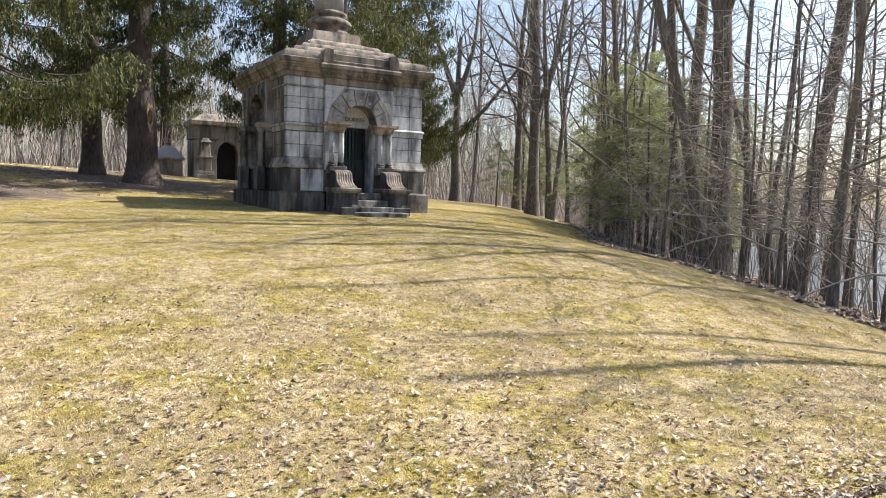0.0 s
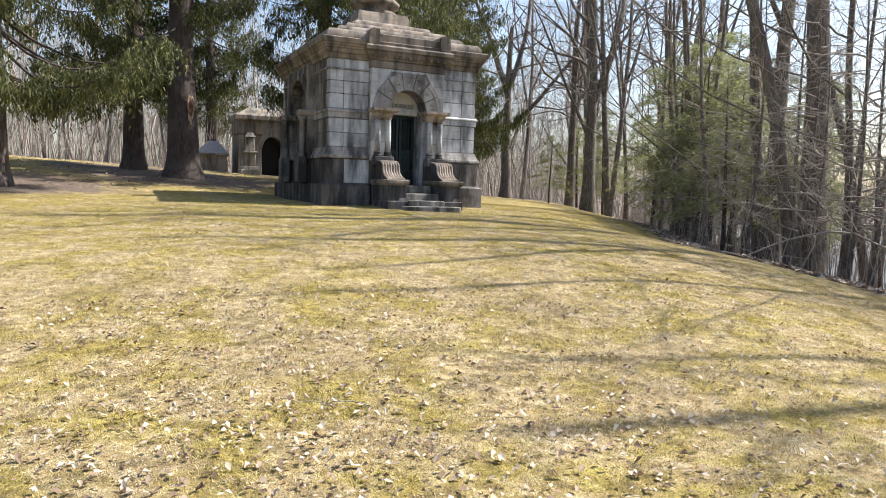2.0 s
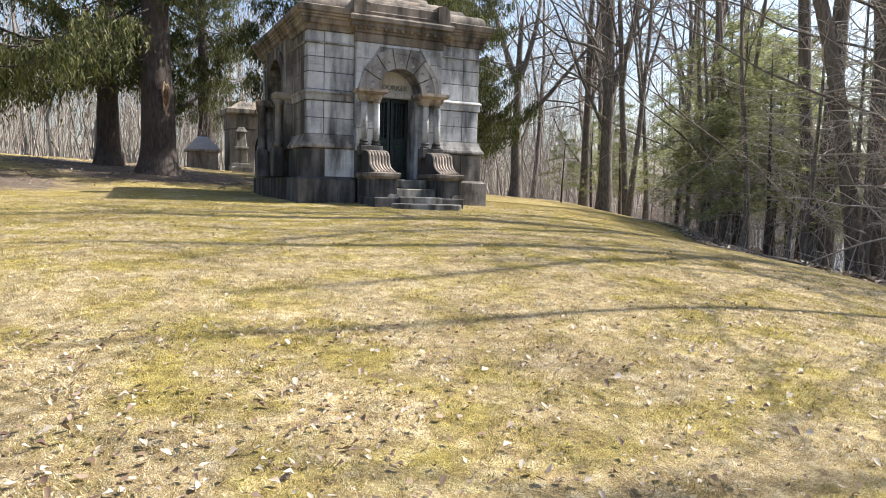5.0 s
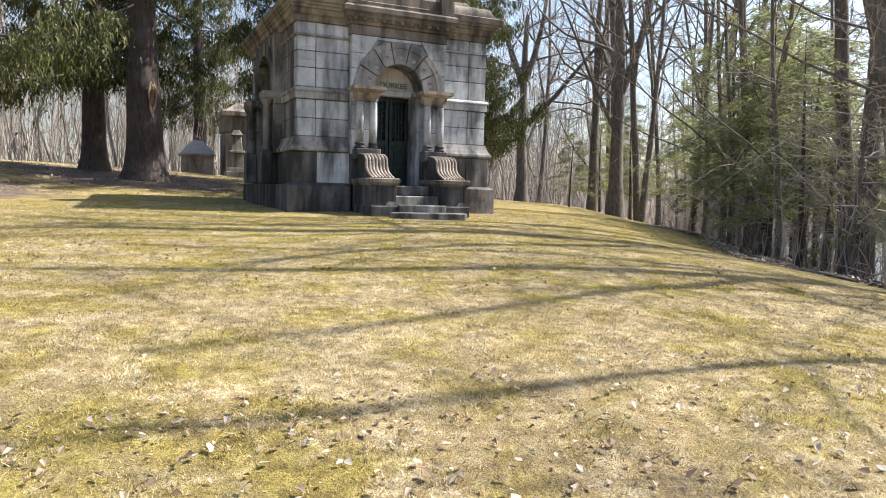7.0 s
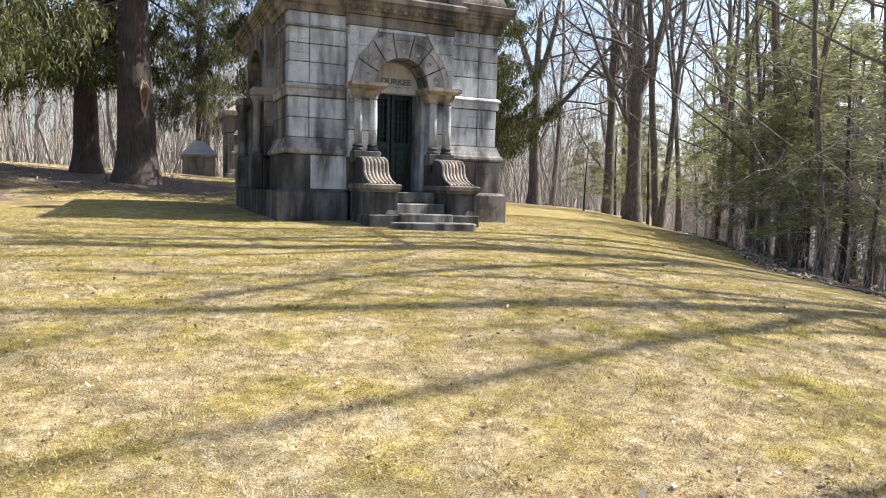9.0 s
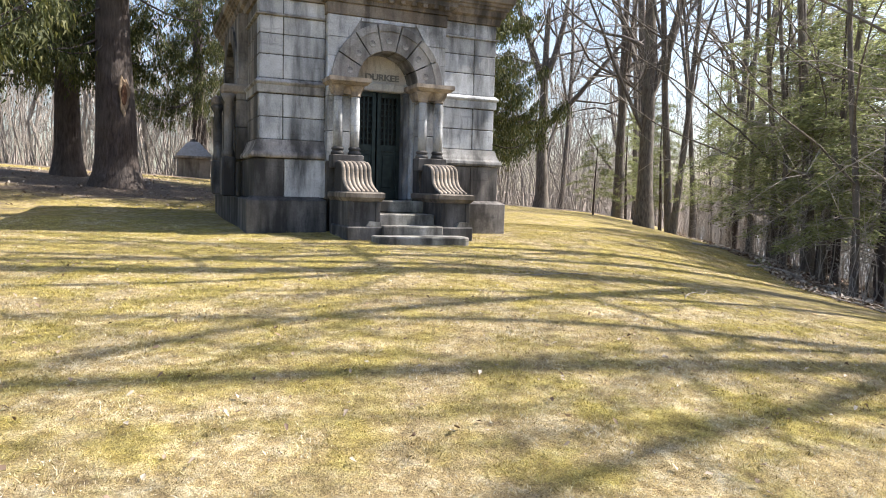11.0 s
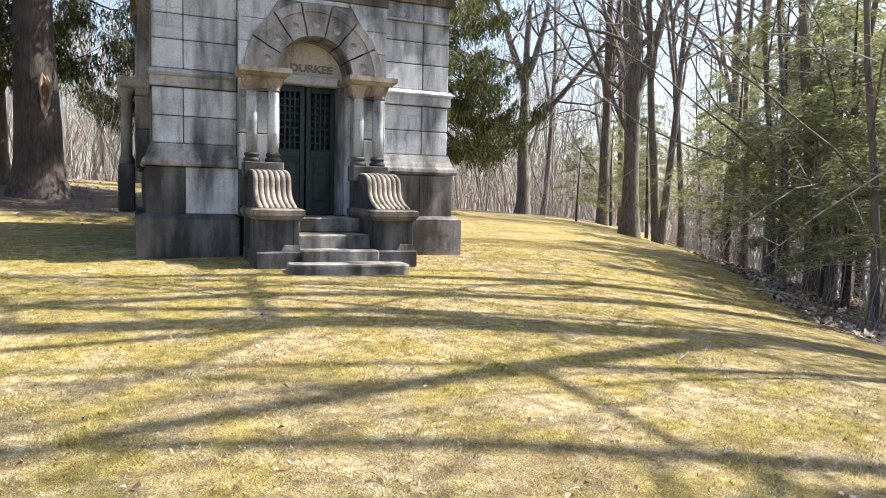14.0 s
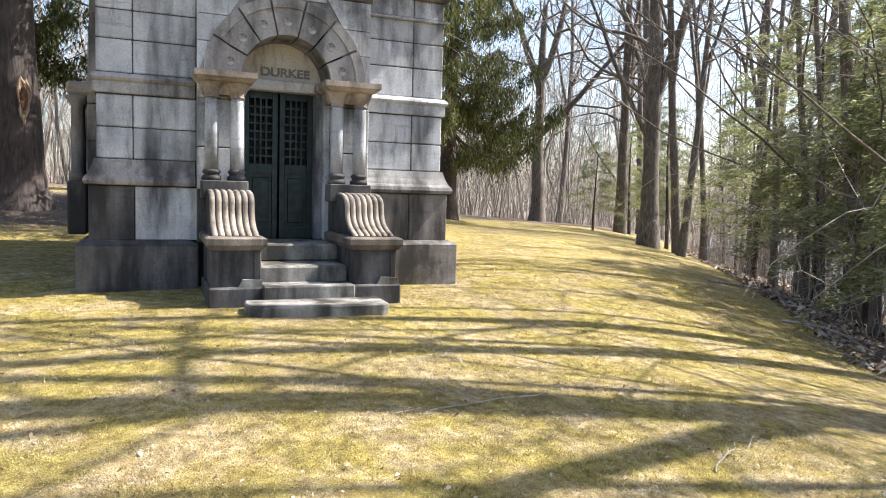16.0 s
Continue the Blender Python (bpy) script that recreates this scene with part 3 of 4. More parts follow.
# arched niche in the side wall
niche = part("side_niche", bmesh.new(), TRIM, tomb)
NC, NSP, NR = 2.95, 3.10, 0.95


def x_prism(outline, x0, x1):
    return extrude_x(outline, x0, x1)


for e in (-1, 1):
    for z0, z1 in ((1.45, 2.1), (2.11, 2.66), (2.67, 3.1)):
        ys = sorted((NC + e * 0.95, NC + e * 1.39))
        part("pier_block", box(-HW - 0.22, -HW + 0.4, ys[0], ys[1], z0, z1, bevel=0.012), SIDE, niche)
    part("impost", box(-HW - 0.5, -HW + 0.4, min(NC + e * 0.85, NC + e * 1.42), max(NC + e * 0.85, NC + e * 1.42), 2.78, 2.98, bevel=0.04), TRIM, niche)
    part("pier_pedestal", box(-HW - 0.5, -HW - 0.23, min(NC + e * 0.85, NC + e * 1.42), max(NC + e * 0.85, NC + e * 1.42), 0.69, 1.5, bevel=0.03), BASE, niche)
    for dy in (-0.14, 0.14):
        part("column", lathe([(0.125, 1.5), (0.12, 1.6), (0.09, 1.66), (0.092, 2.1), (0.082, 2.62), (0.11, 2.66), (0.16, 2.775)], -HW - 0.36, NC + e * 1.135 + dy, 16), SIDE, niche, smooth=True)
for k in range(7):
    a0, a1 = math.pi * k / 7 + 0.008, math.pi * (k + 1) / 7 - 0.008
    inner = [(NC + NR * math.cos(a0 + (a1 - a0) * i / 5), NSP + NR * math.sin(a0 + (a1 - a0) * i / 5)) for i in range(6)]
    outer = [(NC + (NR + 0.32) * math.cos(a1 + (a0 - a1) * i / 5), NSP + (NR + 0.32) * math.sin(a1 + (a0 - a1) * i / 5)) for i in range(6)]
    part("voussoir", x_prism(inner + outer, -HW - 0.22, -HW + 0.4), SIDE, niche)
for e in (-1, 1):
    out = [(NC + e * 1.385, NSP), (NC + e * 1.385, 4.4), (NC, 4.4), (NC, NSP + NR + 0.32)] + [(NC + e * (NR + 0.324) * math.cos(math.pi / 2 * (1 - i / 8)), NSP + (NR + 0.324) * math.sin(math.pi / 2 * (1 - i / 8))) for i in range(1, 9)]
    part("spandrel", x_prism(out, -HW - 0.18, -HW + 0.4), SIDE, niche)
part("niche_back", box(-HW + 0.45, -HW + 0.6, 1.4, 4.5, 0.6, 4.4), TRIM, niche)
part("window_pane", box(-HW + 0.40, -HW + 0.44, NC - 0.45, NC + 0.45, 1.9, 3.6), DARK, niche)
part("niche_sill", box(-HW - 0.16, -HW + 0.45, 1.56, 4.34, 1.44, 1.55, bevel=0.02), TRIM, niche)


# ---- trees ----
def tube_mesh(paths):
    """Vertices and faces of tapered tubes: each path is (points, radii, sides)."""
    V, F, off = [], [], 0
    for pts, rad, k in paths:
        pts = np.asarray(pts, float)
        n = len(pts)
        tan = np.gradient(pts, axis=0)
        tan /= np.linalg.norm(tan, axis=1, keepdims=True) + 1e-9
        ref = np.where(np.abs(tan[:, 2:3]) > 0.9, [[1.0, 0, 0]], [[0, 0, 1.0]])
        u = np.cross(tan, ref)
        u /= np.linalg.norm(u, axis=1, keepdims=True) + 1e-9
        w = np.cross(tan, u)
        a = np.arange(k) * 2 * np.pi / k
        ring = pts[:, None] + np.asarray(rad)[:, None, None] * (u[:, None] * np.cos(a)[None, :, None] + w[:, None] * np.sin(a)[None, :, None])
        V.append(ring.reshape(-1, 3))
        i = off + np.arange(n * k).reshape(n, k)
        j = np.roll(i, -1, axis=1)
        F.append(np.stack([i[:-1], j[:-1], j[1:], i[1:]], -1).reshape(-1, 4))
        off += n * k
    return np.concatenate(V), np.concatenate(F)


def fast_mesh(name, V, F, mat, smooth=False):
    me = bpy.data.meshes.new(name)
    V, F = np.asarray(V, np.float32), np.asarray(F, np.int32)
    k = F.shape[1]
    me.vertices.add(len(V))
    me.vertices.foreach_set("co", V.reshape(-1))
    me.loops.add(F.size)
    me.loops.foreach_set("vertex_index", F.reshape(-1))
    me.polygons.add(len(F))
    me.polygons.foreach_set("loop_start", np.arange(0, F.size, k, dtype=np.int32))
    me.polygons.foreach_set("loop_total", np.full(len(F), k, np.int32))
    if smooth:
        me.polygons.foreach_set("use_smooth", np.ones(len(F), bool))
    me.materials.append(mat)
    me.update(calc_edges=True)
    return me


def tube_part(name, paths, mat, parent, label=""):
    V, F = tube_mesh(paths)
    ob = new(name, fast_mesh(name, V, F, mat, True))
    ob.parent = parent
    return tagged(ob, label)


def unit(v):
    return v / (np.linalg.norm(v) + 1e-9)


SEGS, SIDES = (12, 8, 5, 3, 3), (10, 6, 4, 3, 3)


def limb(rng, start, way, length, r0, level, wander, lift):
    n = SEGS[level]
    pts, d = [np.array(start, float)], unit(np.array(way, float))
    for i in range(n):
        d = unit(d + rng.normal(0, wander, 3) + np.array([0, 0, lift]))
        pts.append(pts[-1] + d * length / n)
    end = 0.35 if level == 0 else 0.25
    rad = r0 * (1 - (1 - end) * np.linspace(0, 1, n + 1) ** 0.9)
    return np.array(pts), rad


def branch_out(rng, pts, rad, length, level, out, counts, first, spread):
    if level >= len(counts):
        return
    for c in range(counts[level]):
        f = first[level] + (1 - first[level]) * (c + rng.random()) / counts[level]
        x = f * (len(pts) - 1)
        i = min(int(x), len(pts) - 2)
        p = pts[i] + (pts[i + 1] - pts[i]) * (x - i)
        r = (rad[i] + (rad[i + 1] - rad[i]) * (x - i)) * (0.42 if level == 0 else 0.6)
        along = unit(pts[i + 1] - pts[i])
        az = rng.random() * 2 * np.pi
        side = unit(np.cross(along, [math.cos(az), math.sin(az), 0.3]))
        k = spread * (0.7 + 0.6 * rng.random())
        way = unit(along * (1 - 0.55 * k) + side * k)
        L = length * (0.55, 0.5, 0.5, 0.45)[level] * (1.15 - 0.65 * f) * (0.7 + 0.6 * rng.random())
        q, qr = limb(rng, p, way, L, max(r, 0.005), level + 1, (0.19, 0.24, 0.26, 0.26)[level], 0.03 if level < 2 else 0.0)
        out.append((q, qr, SIDES[level + 1]))
        branch_out(rng, q, qr, L, level + 1, out, counts, first, spread)


def bare_tree(seed, height, r, counts, first=(0.32, 0.2, 0.15, 0.1), spread=0.75, lean=(0, 0), forks=1, name="bare_tree", label="", flare=1.5, leaders=()):
    rng = np.random.default_rng(seed)
    tree = new(name)
    trunks, crown = [], []
    for f in range(forks):
        dx = 0 if forks == 1 else (f - (forks - 1) / 2) * 0.16
        pts, rad = limb(rng, (dx * 3 * r, 0, -0.35), (lean[0] + dx, lean[1] + 0.05 * f, 1), height, r * (1 if f == 0 else 0.8), 0, 0.026, 0.045)
        rad = rad.copy()
        rad[0] *= flare
        rad[1] *= 1 + (flare - 1) * 0.15
        trunks.append((pts, rad, 12))
        branch_out(rng, pts, rad, height, 0, crown, counts, first, spread)
    for z, way, length, rl in leaders:
        base, brad = trunks[0][0], trunks[0][1]
        start = [np.interp(z, base[:, 2], base[:, c]) for c in range(3)]
        q, qr = limb(rng, start, way, length, min(rl, float(np.interp(z, base[:, 2], brad))), 0, 0.05, 0.03)
        crown.append((q, qr, 6))
        branch_out(rng, q, qr, length, 0, crown, counts, (0.25, 0.2, 0.15, 0.1), spread)
    tube_part("trunk", trunks + [c for c in crown if c[2] >= 6], BARK, tree)
    tube_part("crown", [c for c in crown if c[2] < 6], TWIG, tree, "leafless grey branches and twigs")
    return tagged(tree, label or "leafless hardwood tree with grey-brown bark at wood edge", "tree")


def blades(P, D, L, W, rng):
    """One thin triangle for each point P, along D, of length L and width W."""
    side = np.cross(D, rng.normal(size=D.shape))
    side /= np.linalg.norm(side, axis=1, keepdims=True) + 1e-9
    a = P - side * W[:, None] / 2
    b = P + side * W[:, None] / 2
    c = P + D * L[:, None]
    V = np.stack([a, b, c], 1).reshape(-1, 3)
    return V, np.arange(len(V)).reshape(-1, 3)


def spruce(seed, height, r, low, reach, gaps=0.25):
    """Old spruce: straight trunk, sagging limbs, curtains of hanging needle twigs."""
    rng = np.random.default_rng(seed)
    tree = new("spruce_tree")
    h = np.linspace(-0.4, height, 16)
    pts = np.stack([0.08 * np.sin(h * 0.3 + seed), 0.08 * np.cos(h * 0.25), h], 1)
    rad = r * np.clip(1 - h / height, 0.02, 1) ** 0.8
    rad[0], rad[1] = r * 1.5, r * 1.02
    hs = np.array([-0.4, 0.1, 0.5, 1.1, 2.0])
    pts = np.concatenate([np.stack([0 * hs, 0 * hs, hs], 1), pts[3:]])
    rad = np.concatenate([r * np.array([1.6, 1.42, 1.18, 1.05, 1.0]), np.minimum(rad[3:], r * 0.97)])
    tube_part("trunk", [(pts, rad, 18)], SPRUCE_BARK, tree)
    limbs, P, D, L = [], [], [], []
    z = low
    while z < height - 0.5:
        for k in range(4):
            if rng.random() < gaps:
                continue
            az = rng.random() * 2 * np.pi
            reach_z = (reach * (1 - z / height) ** 0.75 + 0.4) * (0.6 + 0.55 * rng.random())
            n = 9
            t = np.linspace(0, 1, n)
            out = np.stack([np.cos(az) * t * reach_z, np.sin(az) * t * reach_z], 1) + np.cumsum(rng.normal(0, 0.05, (n, 2)), 0)
            sag = -0.34 * reach_z * np.sin(t * 2.2) + 0.24 * reach_z * t ** 2.5
            q = np.concatenate([out, (z + sag)[:, None]], 1)
            limbs.append((q, 0.022 * (0.5 + reach_z / 3) * (1.15 - t), 4))
            m = int(11 * reach_z) + 4
            f = 0.22 + 0.78 * rng.random(m) ** 0.8
            base = np.stack([np.interp(f, t, q[:, c]) for c in range(3)], 1)
            sa = az + np.where(rng.random(m) < 0.5, 1, -1) * (0.6 + 0.8 * rng.random(m))
            sl = 0.25 + 0.65 * rng.random(m)
            tip = base + np.stack([np.cos(sa) * sl, np.sin(sa) * sl, -0.25 * sl], 1)
            for j in range(m):
                if j % 3 == 0:
                    limbs.append((np.array([base[j], tip[j]]), np.array([0.008, 0.003]), 3))
                c = rng.integers(13, 22)
                g = rng.random(c)
                start = base[j] + (tip[j] - base[j]) * g[:, None]
                hang = np.abs(rng.normal(0, 0.42, c)) * (0.4 + 0.6 * g)
                start = start + np.stack([rng.normal(0, 0.05, c), rng.normal(0, 0.05, c), -hang], 1)
                P.append(start)
                D.append(np.stack([rng.normal(0, 0.35, c), rng.normal(0, 0.35, c), -0.9 + rng.normal(0, 0.3, c)], 1))
                L.append(0.11 + 0.17 * rng.random(c))
        z += 0.42 * (0.7 + 0.6 * rng.random())
    P, D, L = np.concatenate(P), np.concatenate(D), np.concatenate(L)
    D /= np.linalg.norm(D, axis=1, keepdims=True)
    V, F = blades(P, D, L, 0.035 + 0.04 * rng.random(len(P)), rng)
    tube_part("branchwork", limbs, SPRUCE_BARK, tree)
    ob = new("crown", fast_mesh("crown", V, F, NEEDLE))
    ob.parent = tree
    tagged(ob, "hanging yellow-green needle curtains")
    return tagged(tree, "tall old spruce with drooping needle curtains and bare trunk", "tree")


def hemlock(seed, height, r, low, reach):
    rng = np.random.default_rng(seed)
    tree = new("hemlock_tree")
    h = np.linspace(-0.3, height, 12)
    pts = np.stack([0.1 * np.sin(h * 0.5 + seed), 0.1 * np.cos(h * 0.4 + seed) - 0.1, h], 1)
    tube_part("trunk", [(pts, r * np.clip(1.05 - h / height, 0.05, 1.1), 8)], SPRUCE_BARK, tree)
    limbs, P, D, L = [], [], [], []
    z = 0.8
    while z < height - 0.3:
        az = rng.random() * 2 * np.pi
        rz = (reach * (1 - z / height) ** 0.7 + 0.25) * (0.55 + 0.6 * rng.random())
        t = np.linspace(0, 1, 6)
        q = np.stack([np.cos(az) * t * rz, np.sin(az) * t * rz, z + 0.12 * rz * np.sin(t * 3) - 0.22 * rz * t ** 2], 1)
        q[1:, :2] += np.cumsum(rng.normal(0, 0.04, (5, 2)), 0)
        q[:, :2] += np.stack([np.interp(z, h, pts[:, 0]), np.interp(z, h, pts[:, 1])])
        limbs.append((q, 0.014 * (1.1 - t), 4))
        if z > low * (0.7 + 0.6 * rng.random()):
            m = int(6.5 * rz) + 3
            f = 0.2 + 0.8 * rng.random(m)
            base = np.stack([np.interp(f, t, q[:, c]) for c in range(3)], 1)
            sa = az + np.where(rng.random(m) < 0.5, 1, -1) * (0.5 + 0.7 * rng.random(m))
            sl = (0.2 + 0.5 * rng.random(m)) * (1.25 - 0.6 * f)
            tip = base + np.stack([np.cos(sa) * sl, np.sin(sa) * sl, -0.18 * sl], 1)
            for j in range(m):
                if j % 2 == 0:
                    limbs.append((np.array([base[j], tip[j]]), np.array([0.005, 0.002]), 3))
                c = rng.integers(16, 25)
                g = rng.random(c)
                P.append(base[j] + (tip[j] - base[j]) * g[:, None] + rng.normal(0, 0.06, (c, 3)))
                aa = sa[j] + rng.choice([-1, 1], c) * (0.5 + 0.6 * rng.random(c))
                D.append(np.stack([np.cos(aa), np.sin(aa), -0.25 + rng.normal(0, 0.25, c)], 1))
                L.append(0.07 + 0.12 * rng.random(c))
        else:
            for j in range(4):
                f = 0.3 + 0.7 * rng.random()
                b0 = np.array([np.interp(f, t, q[:, c]) for c in range(3)])
                sa = az + rng.choice([-1, 1]) * 0.8
                limbs.append((np.array([b0, b0 + [0.5 * math.cos(sa), 0.5 * math.sin(sa), rng.normal(0, 0.1)]]), np.array([0.006, 0.002]), 3))
        z += 0.125 * (0.6 + 0.8 * rng.random())
    P, D, L = np.concatenate(P), np.concatenate(D), np.concatenate(L)
    D /= np.linalg.norm(D, axis=1, keepdims=True)
    V, F = blades(P, D, L, 0.022 + 0.022 * rng.random(len(P)), rng)
    tube_part("branchwork", limbs, TWIG, tree)
    ob = new("crown", fast_mesh("crown", V, F, HEMLOCK))
    ob.parent = tree
    tagged(ob, "flat feathery green needle sprays")
    return tagged(tree, "slender green hemlock with feathery sprays at wood edge", "tree", "hemlocks along the wood edge")


def stand(ob, x, y, turn=0.0, scale=1.0):
    ob.matrix_basis = pose(x, y, gz(x, y), 0, 0, turn) @ Matrix.Diagonal((scale, scale, scale, 1))
    return ob


def again(ob, x, y, turn=0.0, scale=1.0):
    c = copy_thing(ob, pose(x, y, gz(x, y), 0, 0, turn))
    c.scale = (scale, scale, scale)
    return c


# spruces by the lawn and behind the mausoleum
sp1 = stand(spruce(3, 25, 0.64, 4.9, 4.8, 0.42), 2.75, 35.3)
sp2 = stand(spruce(5, 23, 0.46, 4.6, 4.5, 0.36), 0.9, 39.6)
sp3 = stand(spruce(8, 22, 0.4, 3.9, 5.6, 0.05), -3.6, 28.8)
again(sp2, 9.3, 36.2, 70)
again(sp2, 10.9, 31.6, 250, 0.95)
again(sp3, 19.4, 43.5, 140)
again(sp2, 14.0, 36.8, 200, 0.9)
again(sp3, -10.0, 40.0, 120)
again(sp2, 6.8, 57.0, 220)
again(sp2, -9.0, 47.0, 160, 0.9)

# wound in the old spruce's bark
wv = lathe([(0.0, 0.0), (0.16, 0.0), (0.2, 0.012), (0.235, 0.03), (0.27, 0.02), (0.28, 0.0)], 0, 0, 22)
for v in wv.verts:
    a = math.atan2(v.co.y, v.co.x)
    k = 1 + 0.16 * math.sin(3 * a + 0.6) + 0.10 * math.sin(7 * a)
    v.co.x, v.co.y = v.co.x * k, v.co.y * k
wound = part("bark_wound", wv, SCAR, sp1, "bare pale wood round a rotten hollow")
turned(wound, pose(0.26, -0.575, 3.0, 90, 0, 24) @ Matrix.Diagonal((0.62, 2.2, 1, 1)))
turned(part("rotten_hollow", lathe([(0.0, 0.0), (0.165, 0.0), (0.15, 0.02), (0.0, 0.008)], 0, 0, 18), ROTTEN, wound), pose(0, 0, 0.006) @ Matrix.Diagonal((0.95, 0.95, 1, 1)))

# hardwoods at the wood edge
FULL = (6, 4, 3, 1)
SLIM = (5, 3, 3, 1)
oak = bare_tree(11, 23, 0.38, FULL, (0.40, 0.2, 0.15, 0.1), 0.8, (0.0, 0.0), flare=1.35, leaders=((8.0, (0.0, -0.32, 1), 12, 0.2), (9.5, (-0.3, 0.3, 1), 10, 0.15)))
stand(oak, 17.8, 15.6)
twin = bare_tree(12, 22, 0.27, (5, 3, 3, 1), (0.35, 0.2, 0.15, 0.1), 0.7, (0.03, 0), 2)
stand(twin, 19.2, 18.3, 100)
tall = bare_tree(13, 24, 0.25, SLIM, (0.36, 0.2, 0.15, 0.1), 0.75, (0.0, -0.02), flare=1.35, leaders=((8.5, (0.1, 0.3, 1), 12, 0.14), (11, (-0.1, -0.6, 1), 8, 0.12)))
stand(tall, 17.2, 12.5)
leaner = bare_tree(14, 20, 0.20, SLIM, (0.35, 0.2, 0.15, 0.1), 0.7, (-0.2, 0.08))
stand(leaner, 17.2, 15.6)
wide = bare_tree(15, 14, 0.46, (7, 6, 5, 2), (0.55, 0.12, 0.15, 0.1), 0.95, (0.03, 0.0), 1, leaders=((5.4, (0.8, -0.34, 0.7), 10, 0.24), (8.4, (-0.4, 0.1, 1), 10, 0.3), (8.8, (0.4, -0.2, 1), 9, 0.26), (3.0, (0.5, 0.3, 0.9), 7, 0.14)))
tagged(wide, "spreading leafless tree with dark forked limbs beyond lawn", "tree")
stand(wide, 29.0, 51.5)
grand = bare_tree(16, 25, 0.4, (10, 5, 4, 2), (0.30, 0.2, 0.15, 0.1), 0.8, (0.02, 0), 1, leaders=((6.5, (0.35, -0.1, 1), 13, 0.26), (4.5, (-0.35, 0.2, 0.8), 9, 0.12)))
stand(grand, 27.0, 38.0)
pole = bare_tree(17, 13, 0.085, (10, 4, 3), (0.2, 0.15, 0.1), 0.8, (-0.03, 0.0), label="thin leafless sapling at wood edge")
stand(pole, 13.95, 9.4, 0, 1.2)
whip = bare_tree(18, 7, 0.045, (12, 5, 3), (0.12, 0.15, 0.1), 0.9, (-0.1, 0), label="thin twiggy sapling leaning out of the wood")
stand(whip, 15.3, 9.2)
for ob, x, y, a, k in ((grand, 32.2, 44.2, 80, 0.9), (tall, 27.9, 37.0, 200, 0.85), (tall, 26.4, 35.2, 30, 0.7), (tall, 28.4, 36.0, 130, 0.6), (oak, 32.5, 47.5, 120, 0.9), (twin, 36.0, 50.0, 40, 0.9), (pole, 24.1, 28.4, 200, 1.3),
                       (tall, 27.5, 32.7, 60, 0.7), (pole, 22.5, 25.9, 250, 1.25), (pole, 21.4, 24.5, 300, 1.05),
                       (tall, 20.9, 23.2, 140, 0.7), (pole, 19.5, 21.7, 90, 1.1), (pole, 17.5, 19.3, 250, 0.95), (pole, 17.0, 14.05, 200, 1.3), (pole, 16.9, 13.2, 40, 1.1), (leaner, 19.6, 15.0, 350, 0.7),
                       (tall, 17.6, 4.1, 10, 0.95), (tall, 33.5, 35.5, 30, 1.0), (grand, 38.5, 42.0, 190, 1.0), (wide, 42.0, 60.0, 100, 1.0),
                       (wide, 22.0, 60.0, 210, 0.8), (tall, 34.0, 57.0, 60, 0.9)):
    again(ob, x, y, a, k)


def beech(seed, height, r):
    """Understorey beech: slim trunk, long level limbs with wavy pale twigs."""
    g = np.random.default_rng(seed)
    tree = new("beech_sapling")
    h = np.linspace(-0.3, height, 10)
    trunk = np.stack([0.07 * np.sin(h * 0.8 + seed), 0.07 * np.cos(h * 0.7), h], 1)
    tube_part("trunk", [(trunk, r * np.clip(1.05 - 0.9 * h / height, 0.1, 1.1), 7)], BARK, tree)
    out = []
    z = 1.0
    while z < height - 0.3:
        az = g.random() * 2 * np.pi
        L = (0.8 + 2.4 * (1 - z / height)) * (0.6 + 0.7 * g.random())
        start = [np.interp(z, h, trunk[:, c]) for c in range(3)]
        q, qr = limb(g, start, (math.cos(az), math.sin(az), 0.18), L, 0.013 + 0.004 * L, 1, 0.13, 0.0)
        out.append((q, qr, 4))
        branch_out(g, q, qr, L, 1, out, (0, 7, 4), (0, 0.15, 0.15), 0.75)
        z += 0.27 * (0.5 + g.random())
    tube_part("crown", out, TWIG, tree, "long level limbs with wavy pale twigs")
    return tagged(tree, "slim leafless beech sapling with long level pale limbs", "tree", "beech saplings along the wood edge")


beeches = [stand(beech(61, 7.5, 0.06), 15.0, 11.4), stand(beech(62, 6.0, 0.05), 16.0, 14.2)]
for i, (x, y, a, k) in enumerate(((15.8, 16.0, 40, 1.0), (14.6, 8.6, 300, 1.1), (16.0, 10.2, 10, 1.2), (17.4, 13.0, 140, 1.2), (18.2, 16.6, 250, 1.2), (19.3, 19.2, 30, 1.2), (20.2, 22.8, 90, 1.1), (22.0, 24.4, 170, 1.2), (15.9, 8.2, 210, 1.3), (23.8, 27.2, 60, 1.2), (14.4, 10.4, 75, 0.9), (15.4, 12.8, 280, 1.2), (16.9, 15.2, 330, 1.1), (16.8, 11.2, 20, 1.3), (14.9, 7.0, 120, 1.2))):
    again(beeches[i % 2], x, y, a, k)
rng = np.random.default_rng(77)
for i in range(22):
    y = 9 + 40 * rng.random() ** 1.1
    x = float(edge_x(y)) + 0.3 + 6.5 * rng.random()
    again((pole, whip)[i % 2], x, y, 360 * rng.random(), 0.7 + 0.6 * rng.random())

